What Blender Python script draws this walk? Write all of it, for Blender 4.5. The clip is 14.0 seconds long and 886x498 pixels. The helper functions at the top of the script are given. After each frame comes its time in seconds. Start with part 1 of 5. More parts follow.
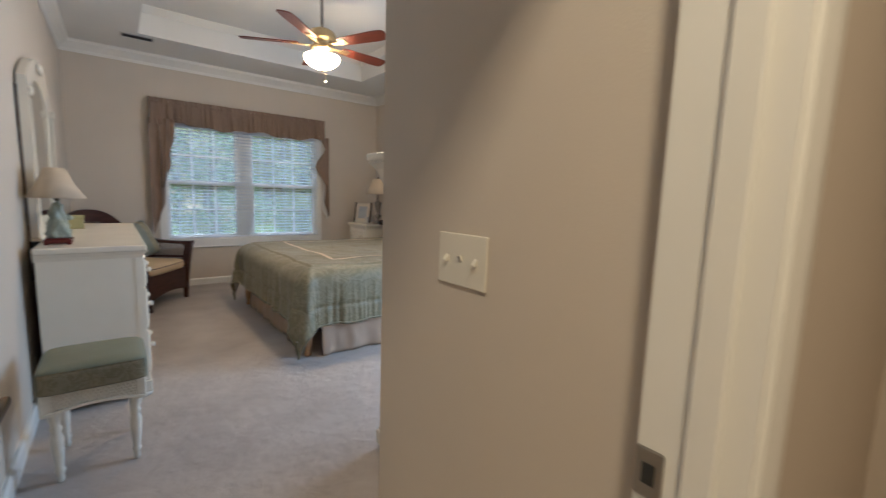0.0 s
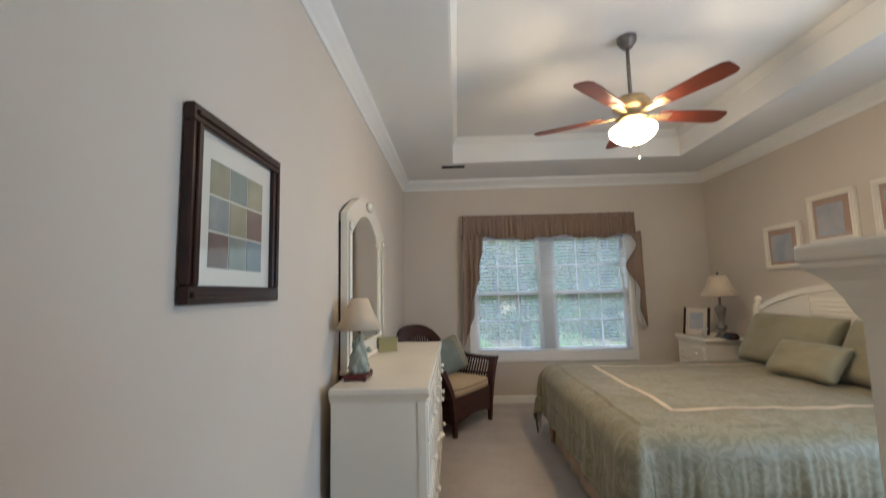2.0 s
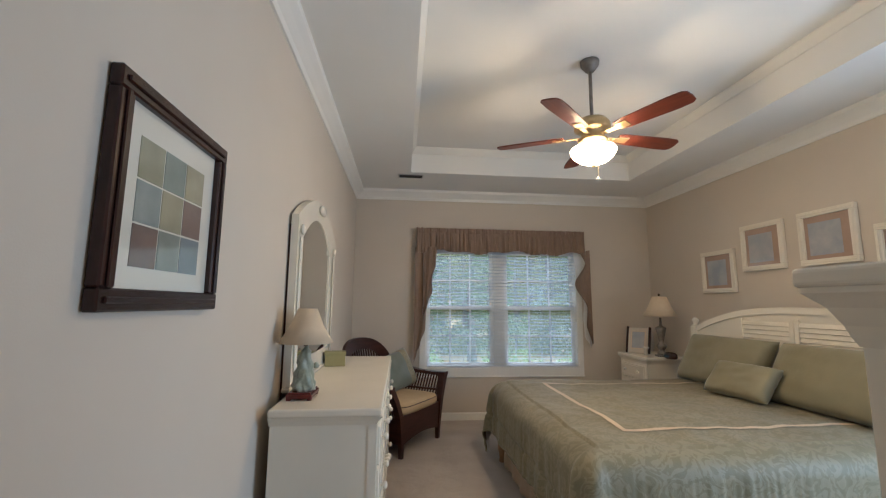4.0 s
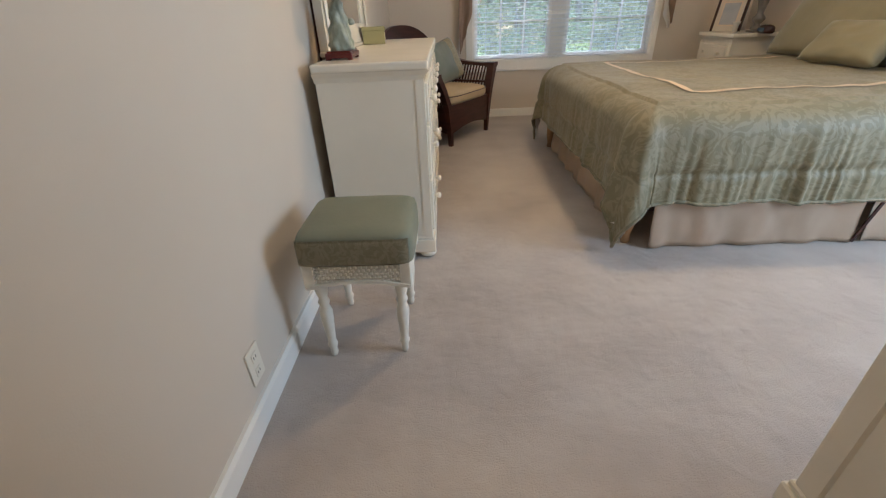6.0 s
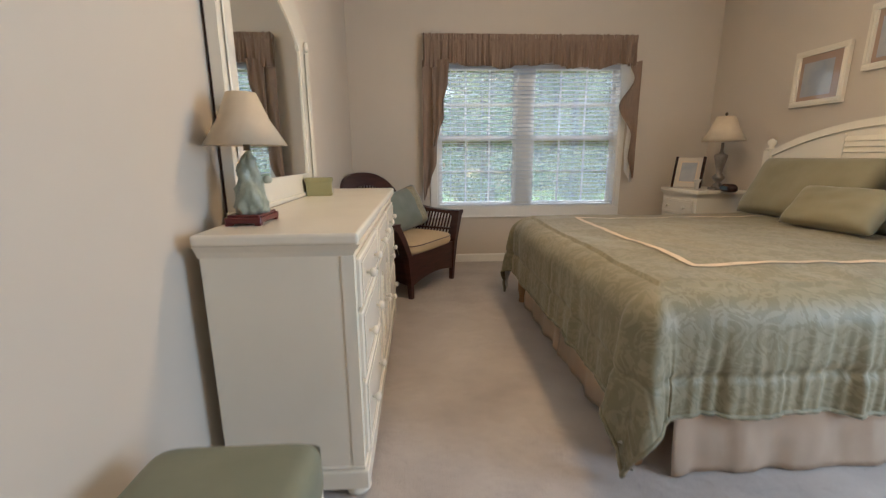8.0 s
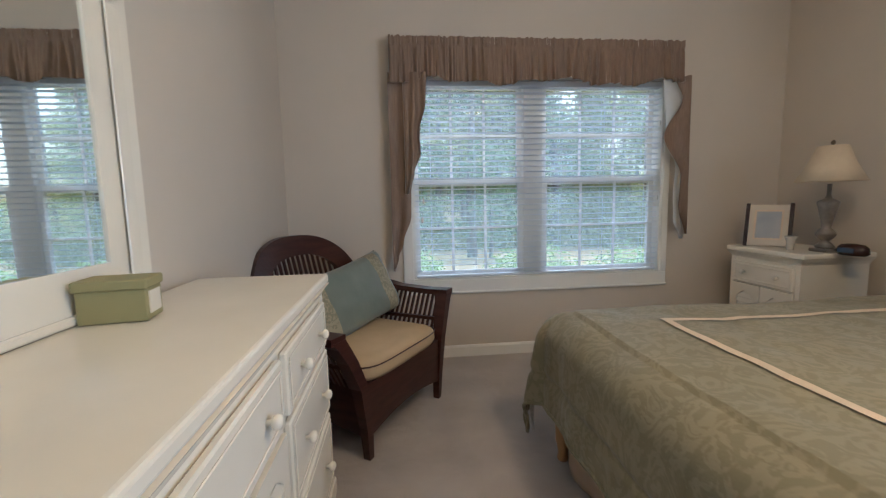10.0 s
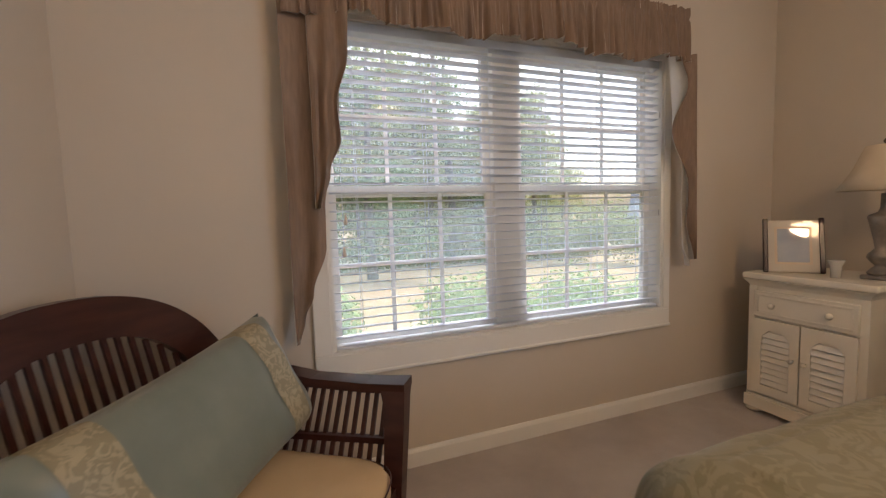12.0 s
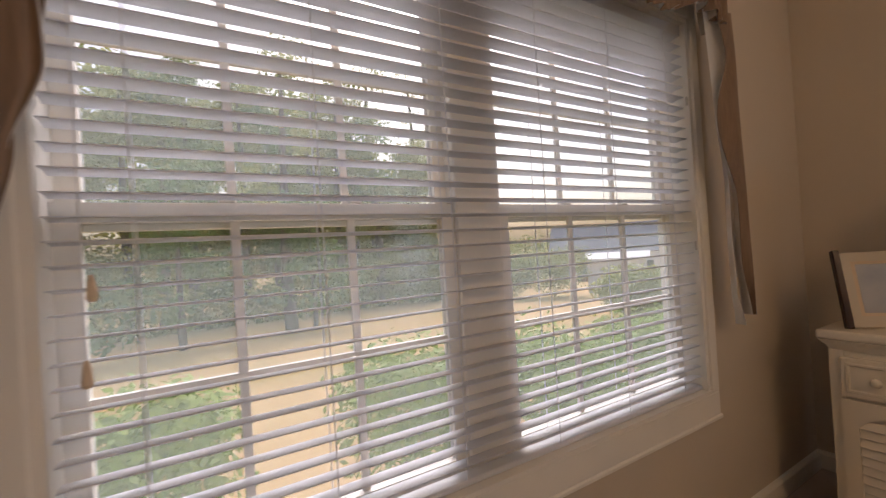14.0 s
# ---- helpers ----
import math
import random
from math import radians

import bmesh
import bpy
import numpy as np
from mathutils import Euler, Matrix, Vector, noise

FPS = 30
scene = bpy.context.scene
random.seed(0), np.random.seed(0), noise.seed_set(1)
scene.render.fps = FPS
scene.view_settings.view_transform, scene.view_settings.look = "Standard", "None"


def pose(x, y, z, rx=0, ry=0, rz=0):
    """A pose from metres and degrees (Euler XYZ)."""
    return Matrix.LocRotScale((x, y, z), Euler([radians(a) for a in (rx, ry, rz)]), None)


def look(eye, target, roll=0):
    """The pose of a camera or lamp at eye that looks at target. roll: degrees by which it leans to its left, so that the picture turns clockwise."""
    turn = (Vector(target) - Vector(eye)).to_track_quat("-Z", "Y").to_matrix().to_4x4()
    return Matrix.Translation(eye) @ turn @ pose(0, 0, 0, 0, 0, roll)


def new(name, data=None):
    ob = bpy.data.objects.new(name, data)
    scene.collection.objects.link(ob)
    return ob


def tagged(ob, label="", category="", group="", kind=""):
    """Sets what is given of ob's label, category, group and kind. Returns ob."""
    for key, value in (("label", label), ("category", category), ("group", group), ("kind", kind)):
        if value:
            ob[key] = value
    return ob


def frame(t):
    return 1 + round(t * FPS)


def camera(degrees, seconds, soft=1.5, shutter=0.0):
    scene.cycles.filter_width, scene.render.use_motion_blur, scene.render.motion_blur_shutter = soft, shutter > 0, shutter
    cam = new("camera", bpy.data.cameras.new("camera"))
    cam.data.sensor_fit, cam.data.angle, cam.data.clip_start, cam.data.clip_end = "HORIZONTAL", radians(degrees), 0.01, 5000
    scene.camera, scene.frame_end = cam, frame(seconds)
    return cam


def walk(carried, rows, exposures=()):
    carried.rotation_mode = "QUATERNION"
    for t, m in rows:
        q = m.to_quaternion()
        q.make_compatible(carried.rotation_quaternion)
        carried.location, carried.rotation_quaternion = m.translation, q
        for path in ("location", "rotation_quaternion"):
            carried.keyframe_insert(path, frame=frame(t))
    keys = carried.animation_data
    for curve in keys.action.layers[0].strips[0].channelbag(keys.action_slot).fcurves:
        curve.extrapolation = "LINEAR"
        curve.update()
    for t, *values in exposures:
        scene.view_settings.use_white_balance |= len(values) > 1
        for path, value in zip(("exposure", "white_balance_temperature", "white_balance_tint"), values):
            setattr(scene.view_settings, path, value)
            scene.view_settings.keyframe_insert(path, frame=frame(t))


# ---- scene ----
cam = camera(93.9, 14.0, soft=1.2, shutter=0.3)
PATH = [
    (0, (0.402, 1.546, 1.251), (1.632, 3.102, 1.0), 1.9),
    (0.5, (0.518, 1.762, 1.258), (1.286, 3.594, 1.027), 0.8),
    (1, (0.545, 2.073, 1.278), (0.863, 4.038, 1.08), -1.3),
    (1.5, (0.619, 2.299, 1.295), (0.548, 4.295, 1.189), -2.2),
    (2, (0.668, 2.469, 1.362), (0.605, 4.457, 1.568), -1.3),
    (2.2, (0.666, 2.511, 1.39), (0.677, 4.481, 1.736), -0.9),
    (4.3, (0.603, 2.586, 1.35), (0.79, 4.565, 1.566), 0.6),
    (4.5, (0.609, 2.577, 1.309), (0.72, 4.573, 1.369), 0.8),
    (5, (0.597, 2.587, 1.213), (0.591, 4.561, 0.895), -0.2),
    (5.5, (0.6, 2.609, 1.142), (0.532, 4.477, 0.429), -1.8),
    (6, (0.605, 2.658, 1.078), (0.556, 4.396, 0.09), -2.5),
    (6.5, (0.591, 2.686, 1.054), (0.572, 4.416, 0.05), -2.3),
    (7, (0.579, 2.74, 1.058), (0.622, 4.567, 0.246), -1.1),
    (7.5, (0.676, 2.963, 1.101), (0.75, 4.874, 0.516), -0.3),
    (8, (0.713, 3.259, 1.133), (0.812, 5.209, 0.699), -0.4),
    (8.5, (0.703, 3.622, 1.171), (0.897, 5.584, 0.838), -0.5),
    (9, (0.773, 3.964, 1.174), (0.963, 5.935, 0.89), -1.2),
    (9.2, (0.806, 4.11, 1.186), (0.998, 6.083, 0.919), -1.2),
    (11.3, (0.648, 5.472, 1.177), (0.915, 7.445, 0.989), -2.1),
    (11.4, (0.625, 5.534, 1.174), (1.016, 7.488, 0.996), -2.0),
    (11.5, (0.643, 5.59, 1.17), (1.127, 7.522, 0.994), -1.8),
    (12, (0.73, 5.848, 1.197), (1.427, 7.716, 1.037), -1.8),
    (12.5, (0.83, 6.123, 1.199), (1.546, 7.986, 1.08), -2.1),
    (13, (0.871, 6.402, 1.213), (1.634, 8.251, 1.183), -2.7),
    (13.5, (0.965, 6.657, 1.208), (1.813, 8.468, 1.194), -3.2),
    (14, (1.123, 6.809, 1.217), (2.14, 8.531, 1.227), -3.6),
]
walk(cam, [(t, look(eye, target, roll)) for t, eye, target, roll in PATH],
     [(0.0, 1.28, 4850, 5), (0.5, 1.33, 4750, 4), (1.0, 1.38, 4850, 4), (2.0, 1.27, 4950, 3), (2.2, 1.26, 5000, 3), (4.3, 1.14, 5000, 4), (5.2, 1.4, 5150, 4), (7.0, 1.5, 5350, 6), (8.5, 1.5, 5350, 5), (9.2, 1.3, 4700, 3), (11.3, 1.4, 5300, 9), (12.0, 1.35, 5800, 14), (13.0, 1.08, 6600, 25), (13.5, 0.92, 6600, 24), (14.0, 0.72, 6550, 21)])

# ---- light ----
world = bpy.data.worlds.new("sky")
scene.world = world
world.use_nodes = True
wn = world.node_tree
sky = wn.nodes.new("ShaderNodeTexSky")
sky.sky_type = 'NISHITA'
sky.sun_disc = False
sky.sun_elevation = radians(50)
sky.sun_rotation = radians(27)
sky.dust_density = 5.0
sky.air_density, sky.ozone_density = 1.1, 1.2
wn.links.new(sky.outputs[0], wn.nodes["Background"].inputs[0])
wn.nodes["Background"].inputs[1].default_value = 0.115
sun = new("sun", bpy.data.lights.new("sun", 'SUN'))
sun.data.energy, sun.data.angle, sun.data.color = 1.1, radians(45), (0.95, 0.97, 1.0)
sun.matrix_world = look((7.5, 15, 20), (0, 0, 0))


def area(name, m, sx, sy, watts, color):
    ob = new(name, bpy.data.lights.new(name, 'AREA'))
    ob.data.shape, ob.data.size, ob.data.size_y, ob.data.energy, ob.data.color = 'RECTANGLE', sx, sy, watts, color
    ob.matrix_world = m
    return ob


# added daylight fill in an unseen east opening, and the hall's ceiling light
area("unseen_side_fill", look((3.84, 3.35, 1.33), (0.0, 3.6, 0.9)), 1.1, 1.4, 19, (0.80, 0.90, 1.0))
area("hall_ceiling_light", look((0.15, 1.12, 2.72), (0.15, 1.121, 0)), 0.22, 0.22, 14.5, (1.0, 0.70, 0.38))


# ---- materials ----
def mat(name, color, rough=0.6, color2=None, scale=8.0, detail=6.0, bump=0.0, bump_scale=60.0, metal=0.0, spec=0.4, emit=None, strength=0.0, stretch=(1, 1, 1), sheen=0.0):
    m = bpy.data.materials.new(name)
    m.use_nodes = True
    t = m.node_tree
    b = t.nodes["Principled BSDF"]
    b.inputs["Roughness"].default_value = rough
    b.inputs["Metallic"].default_value = metal
    b.inputs["Specular IOR Level"].default_value = spec
    b.inputs["Base Color"].default_value = (*color, 1)
    if sheen:
        b.inputs["Sheen Weight"].default_value = sheen
    tc = t.nodes.new("ShaderNodeTexCoord")
    mp = t.nodes.new("ShaderNodeMapping")
    mp.inputs["Scale"].default_value = stretch
    t.links.new(tc.outputs["Object"], mp.inputs["Vector"])
    if color2:
        n = t.nodes.new("ShaderNodeTexNoise")
        n.inputs["Scale"].default_value, n.inputs["Detail"].default_value = scale, detail
        t.links.new(mp.outputs[0], n.inputs["Vector"])
        r = t.nodes.new("ShaderNodeValToRGB")
        r.color_ramp.elements[0].position, r.color_ramp.elements[1].position = 0.32, 0.68
        r.color_ramp.elements[0].color, r.color_ramp.elements[1].color = (*color, 1), (*color2, 1)
        t.links.new(n.outputs["Fac"], r.inputs["Fac"])
        t.links.new(r.outputs["Color"], b.inputs["Base Color"])
    if bump:
        n2 = t.nodes.new("ShaderNodeTexNoise")
        n2.inputs["Scale"].default_value, n2.inputs["Detail"].default_value = bump_scale, 4
        t.links.new(mp.outputs[0], n2.inputs["Vector"])
        bp = t.nodes.new("ShaderNodeBump")
        bp.inputs["Strength"].default_value, bp.inputs["Distance"].default_value = bump, 0.01
        t.links.new(n2.outputs["Fac"], bp.inputs["Height"])
        t.links.new(bp.outputs[0], b.inputs["Normal"])
    if emit:
        b.inputs["Emission Color"].default_value = (*emit, 1)
        b.inputs["Emission Strength"].default_value = strength
    return m


M_WALL = mat("wall_paint", (0.60, 0.53, 0.44), 0.75, (0.63, 0.56, 0.47), 1.3, bump=0.05, bump_scale=220)
M_CEIL = mat("ceiling_paint", (0.80, 0.79, 0.76), 0.85, (0.83, 0.82, 0.79), 1.5, bump=0.06, bump_scale=180)
M_TRIM = mat("trim_paint", (0.80, 0.78, 0.73), 0.4, (0.83, 0.81, 0.76), 3)
M_CREAM = mat("cream_lacquer", (0.78, 0.72, 0.60), 0.27, (0.82, 0.76, 0.64), 4, bump=0.02, bump_scale=30)
M_CARPET = mat("carpet", (0.40, 0.35, 0.315), 0.95, (0.52, 0.465, 0.42), 2.6, 9.0, sheen=0.2)
# carpet pile: footprints and tufts as relief
ct = M_CARPET.node_tree
c_map = ct.nodes["Mapping"]
dents = ct.nodes.new("ShaderNodeTexNoise")
dents.inputs["Scale"].default_value, dents.inputs["Detail"].default_value, dents.inputs["Distortion"].default_value = 13.0, 5.0, 0.1
tufts = ct.nodes.new("ShaderNodeTexNoise")
tufts.inputs["Scale"].default_value, tufts.inputs["Detail"].default_value = 240.0, 3.0
for nd in (dents, tufts):
    ct.links.new(c_map.outputs[0], nd.inputs["Vector"])
b_d, b_t = ct.nodes.new("ShaderNodeBump"), ct.nodes.new("ShaderNodeBump")
b_d.inputs["Strength"].default_value, b_d.inputs["Distance"].default_value = 0.45, 0.025
b_t.inputs["Strength"].default_value, b_t.inputs["Distance"].default_value = 0.7, 0.006
ct.links.new(dents.outputs["Fac"], b_d.inputs["Height"])
ct.links.new(tufts.outputs["Fac"], b_t.inputs["Height"])
ct.links.new(b_d.outputs[0], b_t.inputs["Normal"])
ct.links.new(b_t.outputs[0], ct.nodes["Principled BSDF"].inputs["Normal"])
M_SKIRT = mat("pink_satin", (0.74, 0.58, 0.43), 0.42, (0.79, 0.63, 0.48), 10)
M_DARKWOOD = mat("mahogany", (0.030, 0.009, 0.007), 0.3, (0.06, 0.02, 0.014), 6, stretch=(1, 1, 6))
M_CURTAIN = mat("taupe_satin", (0.20, 0.135, 0.09), 0.5, (0.25, 0.17, 0.115), 12, stretch=(8, 8, 1))
M_BLACK = mat("black_lacquer", (0.026, 0.012, 0.010), 0.25, (0.04, 0.016, 0.012), 9)
M_GREENV = mat("sage_vinyl", (0.19, 0.197, 0.138), 0.5, (0.225, 0.23, 0.165), 5, bump=0.05)
M_BLIND = mat("blind_white", (0.71, 0.72, 0.75), 0.4)
bt = M_BLIND.node_tree
tr_node, mix_node = bt.nodes.new("ShaderNodeBsdfTranslucent"), bt.nodes.new("ShaderNodeMixShader")
tr_node.inputs["Color"].default_value = (0.9, 0.92, 0.95, 1)
mix_node.inputs["Fac"].default_value = 0.2
bt.links.new(bt.nodes["Principled BSDF"].outputs[0], mix_node.inputs[1])
bt.links.new(tr_node.outputs[0], mix_node.inputs[2])
bt.links.new(mix_node.outputs[0], bt.nodes["Material Output"].inputs["Surface"])
M_LAWN = mat("dry_lawn", (0.56, 0.36, 0.16), 0.95, (0.45, 0.33, 0.13), 0.35, bump=0.6, bump_scale=30)


def glazed(m):
    """behind a polished sheet of glass"""
    b = m.node_tree.nodes["Principled BSDF"].inputs
    b["Coat Weight"].default_value, b["Coat Roughness"].default_value, b["Coat IOR"].default_value = 1.0, 0.02, 2.0
    return m


def leafy(m, share=0.45):
    """lets part of the light through thin leaves"""
    t = m.node_tree
    b = t.nodes["Principled BSDF"]
    tr = t.nodes.new("ShaderNodeBsdfTranslucent")
    mx = t.nodes.new("ShaderNodeMixShader")
    mx.inputs[0].default_value = share
    src = b.inputs["Base Color"].links[0].from_socket
    t.links.new(src, tr.inputs["Color"])
    t.links.new(b.outputs[0], mx.inputs[1])
    t.links.new(tr.outputs[0], mx.inputs[2])
    t.links.new(mx.outputs[0], t.nodes["Material Output"].inputs["Surface"])
    return m


M_PLINTH = mat("masonry", (0.30, 0.28, 0.26), 0.9, (0.40, 0.37, 0.34), 6, bump=0.2, bump_scale=40)
M_LEAF = leafy(mat("leaf", (0.09, 0.17, 0.03), 0.6, (0.17, 0.27, 0.06), 3))
M_SHADE = mat("lamp_shade", (0.58, 0.47, 0.33), 0.8, (0.62, 0.51, 0.36), 20)
M_GLOBE = mat("lit_globe", (0.9, 0.8, 0.6), 0.4, emit=(1.0, 0.63, 0.31), strength=40.0)
M_BULB = mat("lit_bulb", (0.9, 0.85, 0.7), 0.4, emit=(1.0, 0.66, 0.36), strength=230.0)
M_BLADE = mat("cherry_blade", (0.10, 0.022, 0.012), 0.35, (0.15, 0.035, 0.018), 5, stretch=(1, 8, 1))
M_MIRROR = mat("mirror_glass", (0.85, 0.88, 0.86), 0.02, metal=1.0)


# ---- building helpers ----
def part(name, bm, material, parent=None, label="", smooth=False):
    """Link a bmesh as one mesh object."""
    me = bpy.data.meshes.new(name)
    bmesh.ops.recalc_face_normals(bm, faces=bm.faces)
    bm.to_mesh(me)
    bm.free()
    if smooth:
        for p in me.polygons:
            p.use_smooth = True
    me.materials.append(material)
    ob = new(name, me)
    if parent:
        ob.parent = parent
    if label:
        ob["label"] = label
    return ob


def thing(name, label, category, at=None, group=""):
    ob = new(name)
    ob.empty_display_size = 0.1
    if at is not None:
        ob.matrix_world = at
    return tagged(ob, label, category, group)


def add_box(bm, x0, x1, y0, y1, z0, z1, bevel=0.0, seg=1):
    vs = [bm.verts.new(v) for v in ((x0, y0, z0), (x1, y0, z0), (x1, y1, z0), (x0, y1, z0), (x0, y0, z1), (x1, y0, z1), (x1, y1, z1), (x0, y1, z1))]
    fs = [bm.faces.new([vs[i] for i in f]) for f in ((3, 2, 1, 0), (4, 5, 6, 7), (0, 1, 5, 4), (1, 2, 6, 5), (2, 3, 7, 6), (3, 0, 4, 7))]
    if bevel:
        bmesh.ops.bevel(bm, geom=list({e for f in fs for e in f.edges}), offset=bevel, segments=seg, affect='EDGES', profile=0.5)
    return bm


def box(x0, x1, y0, y1, z0, z1, bevel=0.0, seg=1):
    return add_box(bmesh.new(), x0, x1, y0, y1, z0, z1, bevel, seg)


def lathe(profile, n=20, bm=None, at=(0, 0, 0)):
    """Turn (radius, height) pairs round the z axis."""
    bm = bm or bmesh.new()
    rings = []
    for r, z in profile:
        rings.append([bm.verts.new((at[0] + r * math.cos(2 * math.pi * k / n), at[1] + r * math.sin(2 * math.pi * k / n), at[2] + z)) for k in range(n)])
    for a, b in zip(rings, rings[1:]):
        for k in range(n):
            bm.faces.new((a[k], a[(k + 1) % n], b[(k + 1) % n], b[k]))
    bm.faces.new(list(reversed(rings[0])))
    bm.faces.new(rings[-1])
    return bm


def prism(outline, axis, a, b, bevel=0.0):
    """Push a closed 2D outline along an axis from a to b. Outline axes: for 'x' (y, z), for 'y' (x, z), for 'z' (x, y)."""
    bm = bmesh.new()

    def place(p, d):
        return {'x': (d, p[0], p[1]), 'y': (p[0], d, p[1]), 'z': (p[0], p[1], d)}[axis]
    lo = [bm.verts.new(place(p, a)) for p in outline]
    hi = [bm.verts.new(place(p, b)) for p in outline]
    n = len(outline)
    bm.faces.new(lo)
    bm.faces.new(list(reversed(hi)))
    for k in range(n):
        bm.faces.new((lo[k], hi[k], hi[(k + 1) % n], lo[(k + 1) % n]))
    if bevel:
        bmesh.ops.bevel(bm, geom=bm.edges[:], offset=bevel, segments=1, affect='EDGES')
    return bm


def structure(name, bm, material, label, category, smooth=False):
    return tagged(part(name, bm, material, smooth=smooth), label, category, kind="structure")


# ---- the room's shell ----
W, D, S, H, T = 3.80, 7.70, 2.55, 2.78, 0.15   # room: right wall, window wall, back wall, ceiling, wall thickness
VX = 0.98                                       # entry passage: right wall
DY = 1.785                                      # door wall, room side
OX0, OX1, OZ0, OZ1 = 0.885, 2.81, 0.60, 2.06    # window opening

structure("floor", box(-T, W + T, 1.60, D + T, -0.12, 0.0), M_CARPET, "beige cut-pile carpet with footprints and wear", "carpet")
structure("floor_hall", box(-1.2, 2.4, -0.6, 1.60, -0.12, 0.0), M_CARPET, "beige cut-pile carpet running on through the doorway", "carpet")
structure("foundation", box(-T + 0.01, W + T - 0.01, 1.61, D + T - 0.01, -0.8, -0.12), M_PLINTH, "grey masonry foundation under the room", "foundation")
structure("foundation_hall", box(-1.19, 2.39, -0.59, 1.605, -0.8, -0.12), M_PLINTH, "grey masonry foundation under the hall", "foundation")
structure("wall_west", box(-T, 0, DY - 0.12, D + T, 0, 3.2), M_WALL, "beige painted bedroom wall behind dresser", "wall")
# opening at y 2.75 to 3.95 is added, unseen, for the side fill lamp
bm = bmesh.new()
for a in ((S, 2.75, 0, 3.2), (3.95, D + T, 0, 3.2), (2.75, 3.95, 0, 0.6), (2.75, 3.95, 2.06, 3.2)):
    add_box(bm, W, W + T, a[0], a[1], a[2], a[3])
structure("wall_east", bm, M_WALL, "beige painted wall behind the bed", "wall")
bm = bmesh.new()
for a in ((0, OX0, 0, 3.2), (OX1, W, 0, 3.2), (OX0, OX1, 0, OZ0), (OX0, OX1, OZ1, 3.2)):
    add_box(bm, a[0], a[1], D, D + T, a[2], a[3])
structure("wall_north", bm, M_WALL, "beige painted wall around the window", "wall")
structure("wall_south", box(VX + 0.12, W + T, S - 0.12, S, 0, 3.2), M_WALL, "beige painted wall behind the tall chest", "wall")
structure("wall_partition", box(VX, VX + 0.12, DY, S, 0, 3.2), M_WALL, "beige painted wall with light switches by the door", "wall")
bm = bmesh.new()
for a in ((-0.15, 0.11, 0, 3.2), (0.95, 1.10, 0, 3.2), (0.11, 0.95, 2.07, 3.2)):
    add_box(bm, a[0], a[1], DY - 0.12, DY - 0.002, a[2], a[3])
structure("wall_door", bm, M_WALL, "beige painted wall around the bedroom doorway", "wall")
TX0, TX1, TY0, TY1, TH = 0.66, 3.14, 3.55, 6.94, 3.06
bm = bmesh.new()
for a in ((-0.1, TX0, DY, D + 0.1), (TX1, W + 0.1, DY, D + 0.1), (TX0, TX1, DY, TY0), (TX0, TX1, TY1, D + 0.1)):
    add_box(bm, a[0], a[1], a[2], a[3], H, 3.25)
add_box(bm, TX0, TX1, TY0, TY1, TH, 3.25)
structure("ceiling", bm, M_CEIL, "white tray ceiling with a raised centre", "ceiling")

# hall outside the door
structure("wall_hall_west", box(-1.25, -1.2, -0.6, DY - 0.12, 0, 2.8), M_WALL, "warm beige painted hall wall", "wall")
structure("wall_hall_south", box(-1.25, 2.45, -0.65, -0.6, 0, 2.8), M_WALL, "warm beige painted hall wall", "wall")
structure("wall_hall_east", box(2.4, 2.45, -0.6, DY - 0.12, 0, 2.8), M_WALL, "warm beige painted hall wall", "wall")
bm = box(1.10, 2.4, DY - 0.12, DY - 0.02, 0, 2.8)
add_box(bm, -1.2, -0.15, DY - 0.12, DY - 0.02, 0, 2.8)
structure("wall_hall_north", bm, M_WALL, "warm beige painted hall wall beside the doorway", "wall")
structure("ceiling_hall", box(-1.25, 2.45, -0.65, DY - 0.005, H, 2.9), M_CEIL, "white hall ceiling", "ceiling")

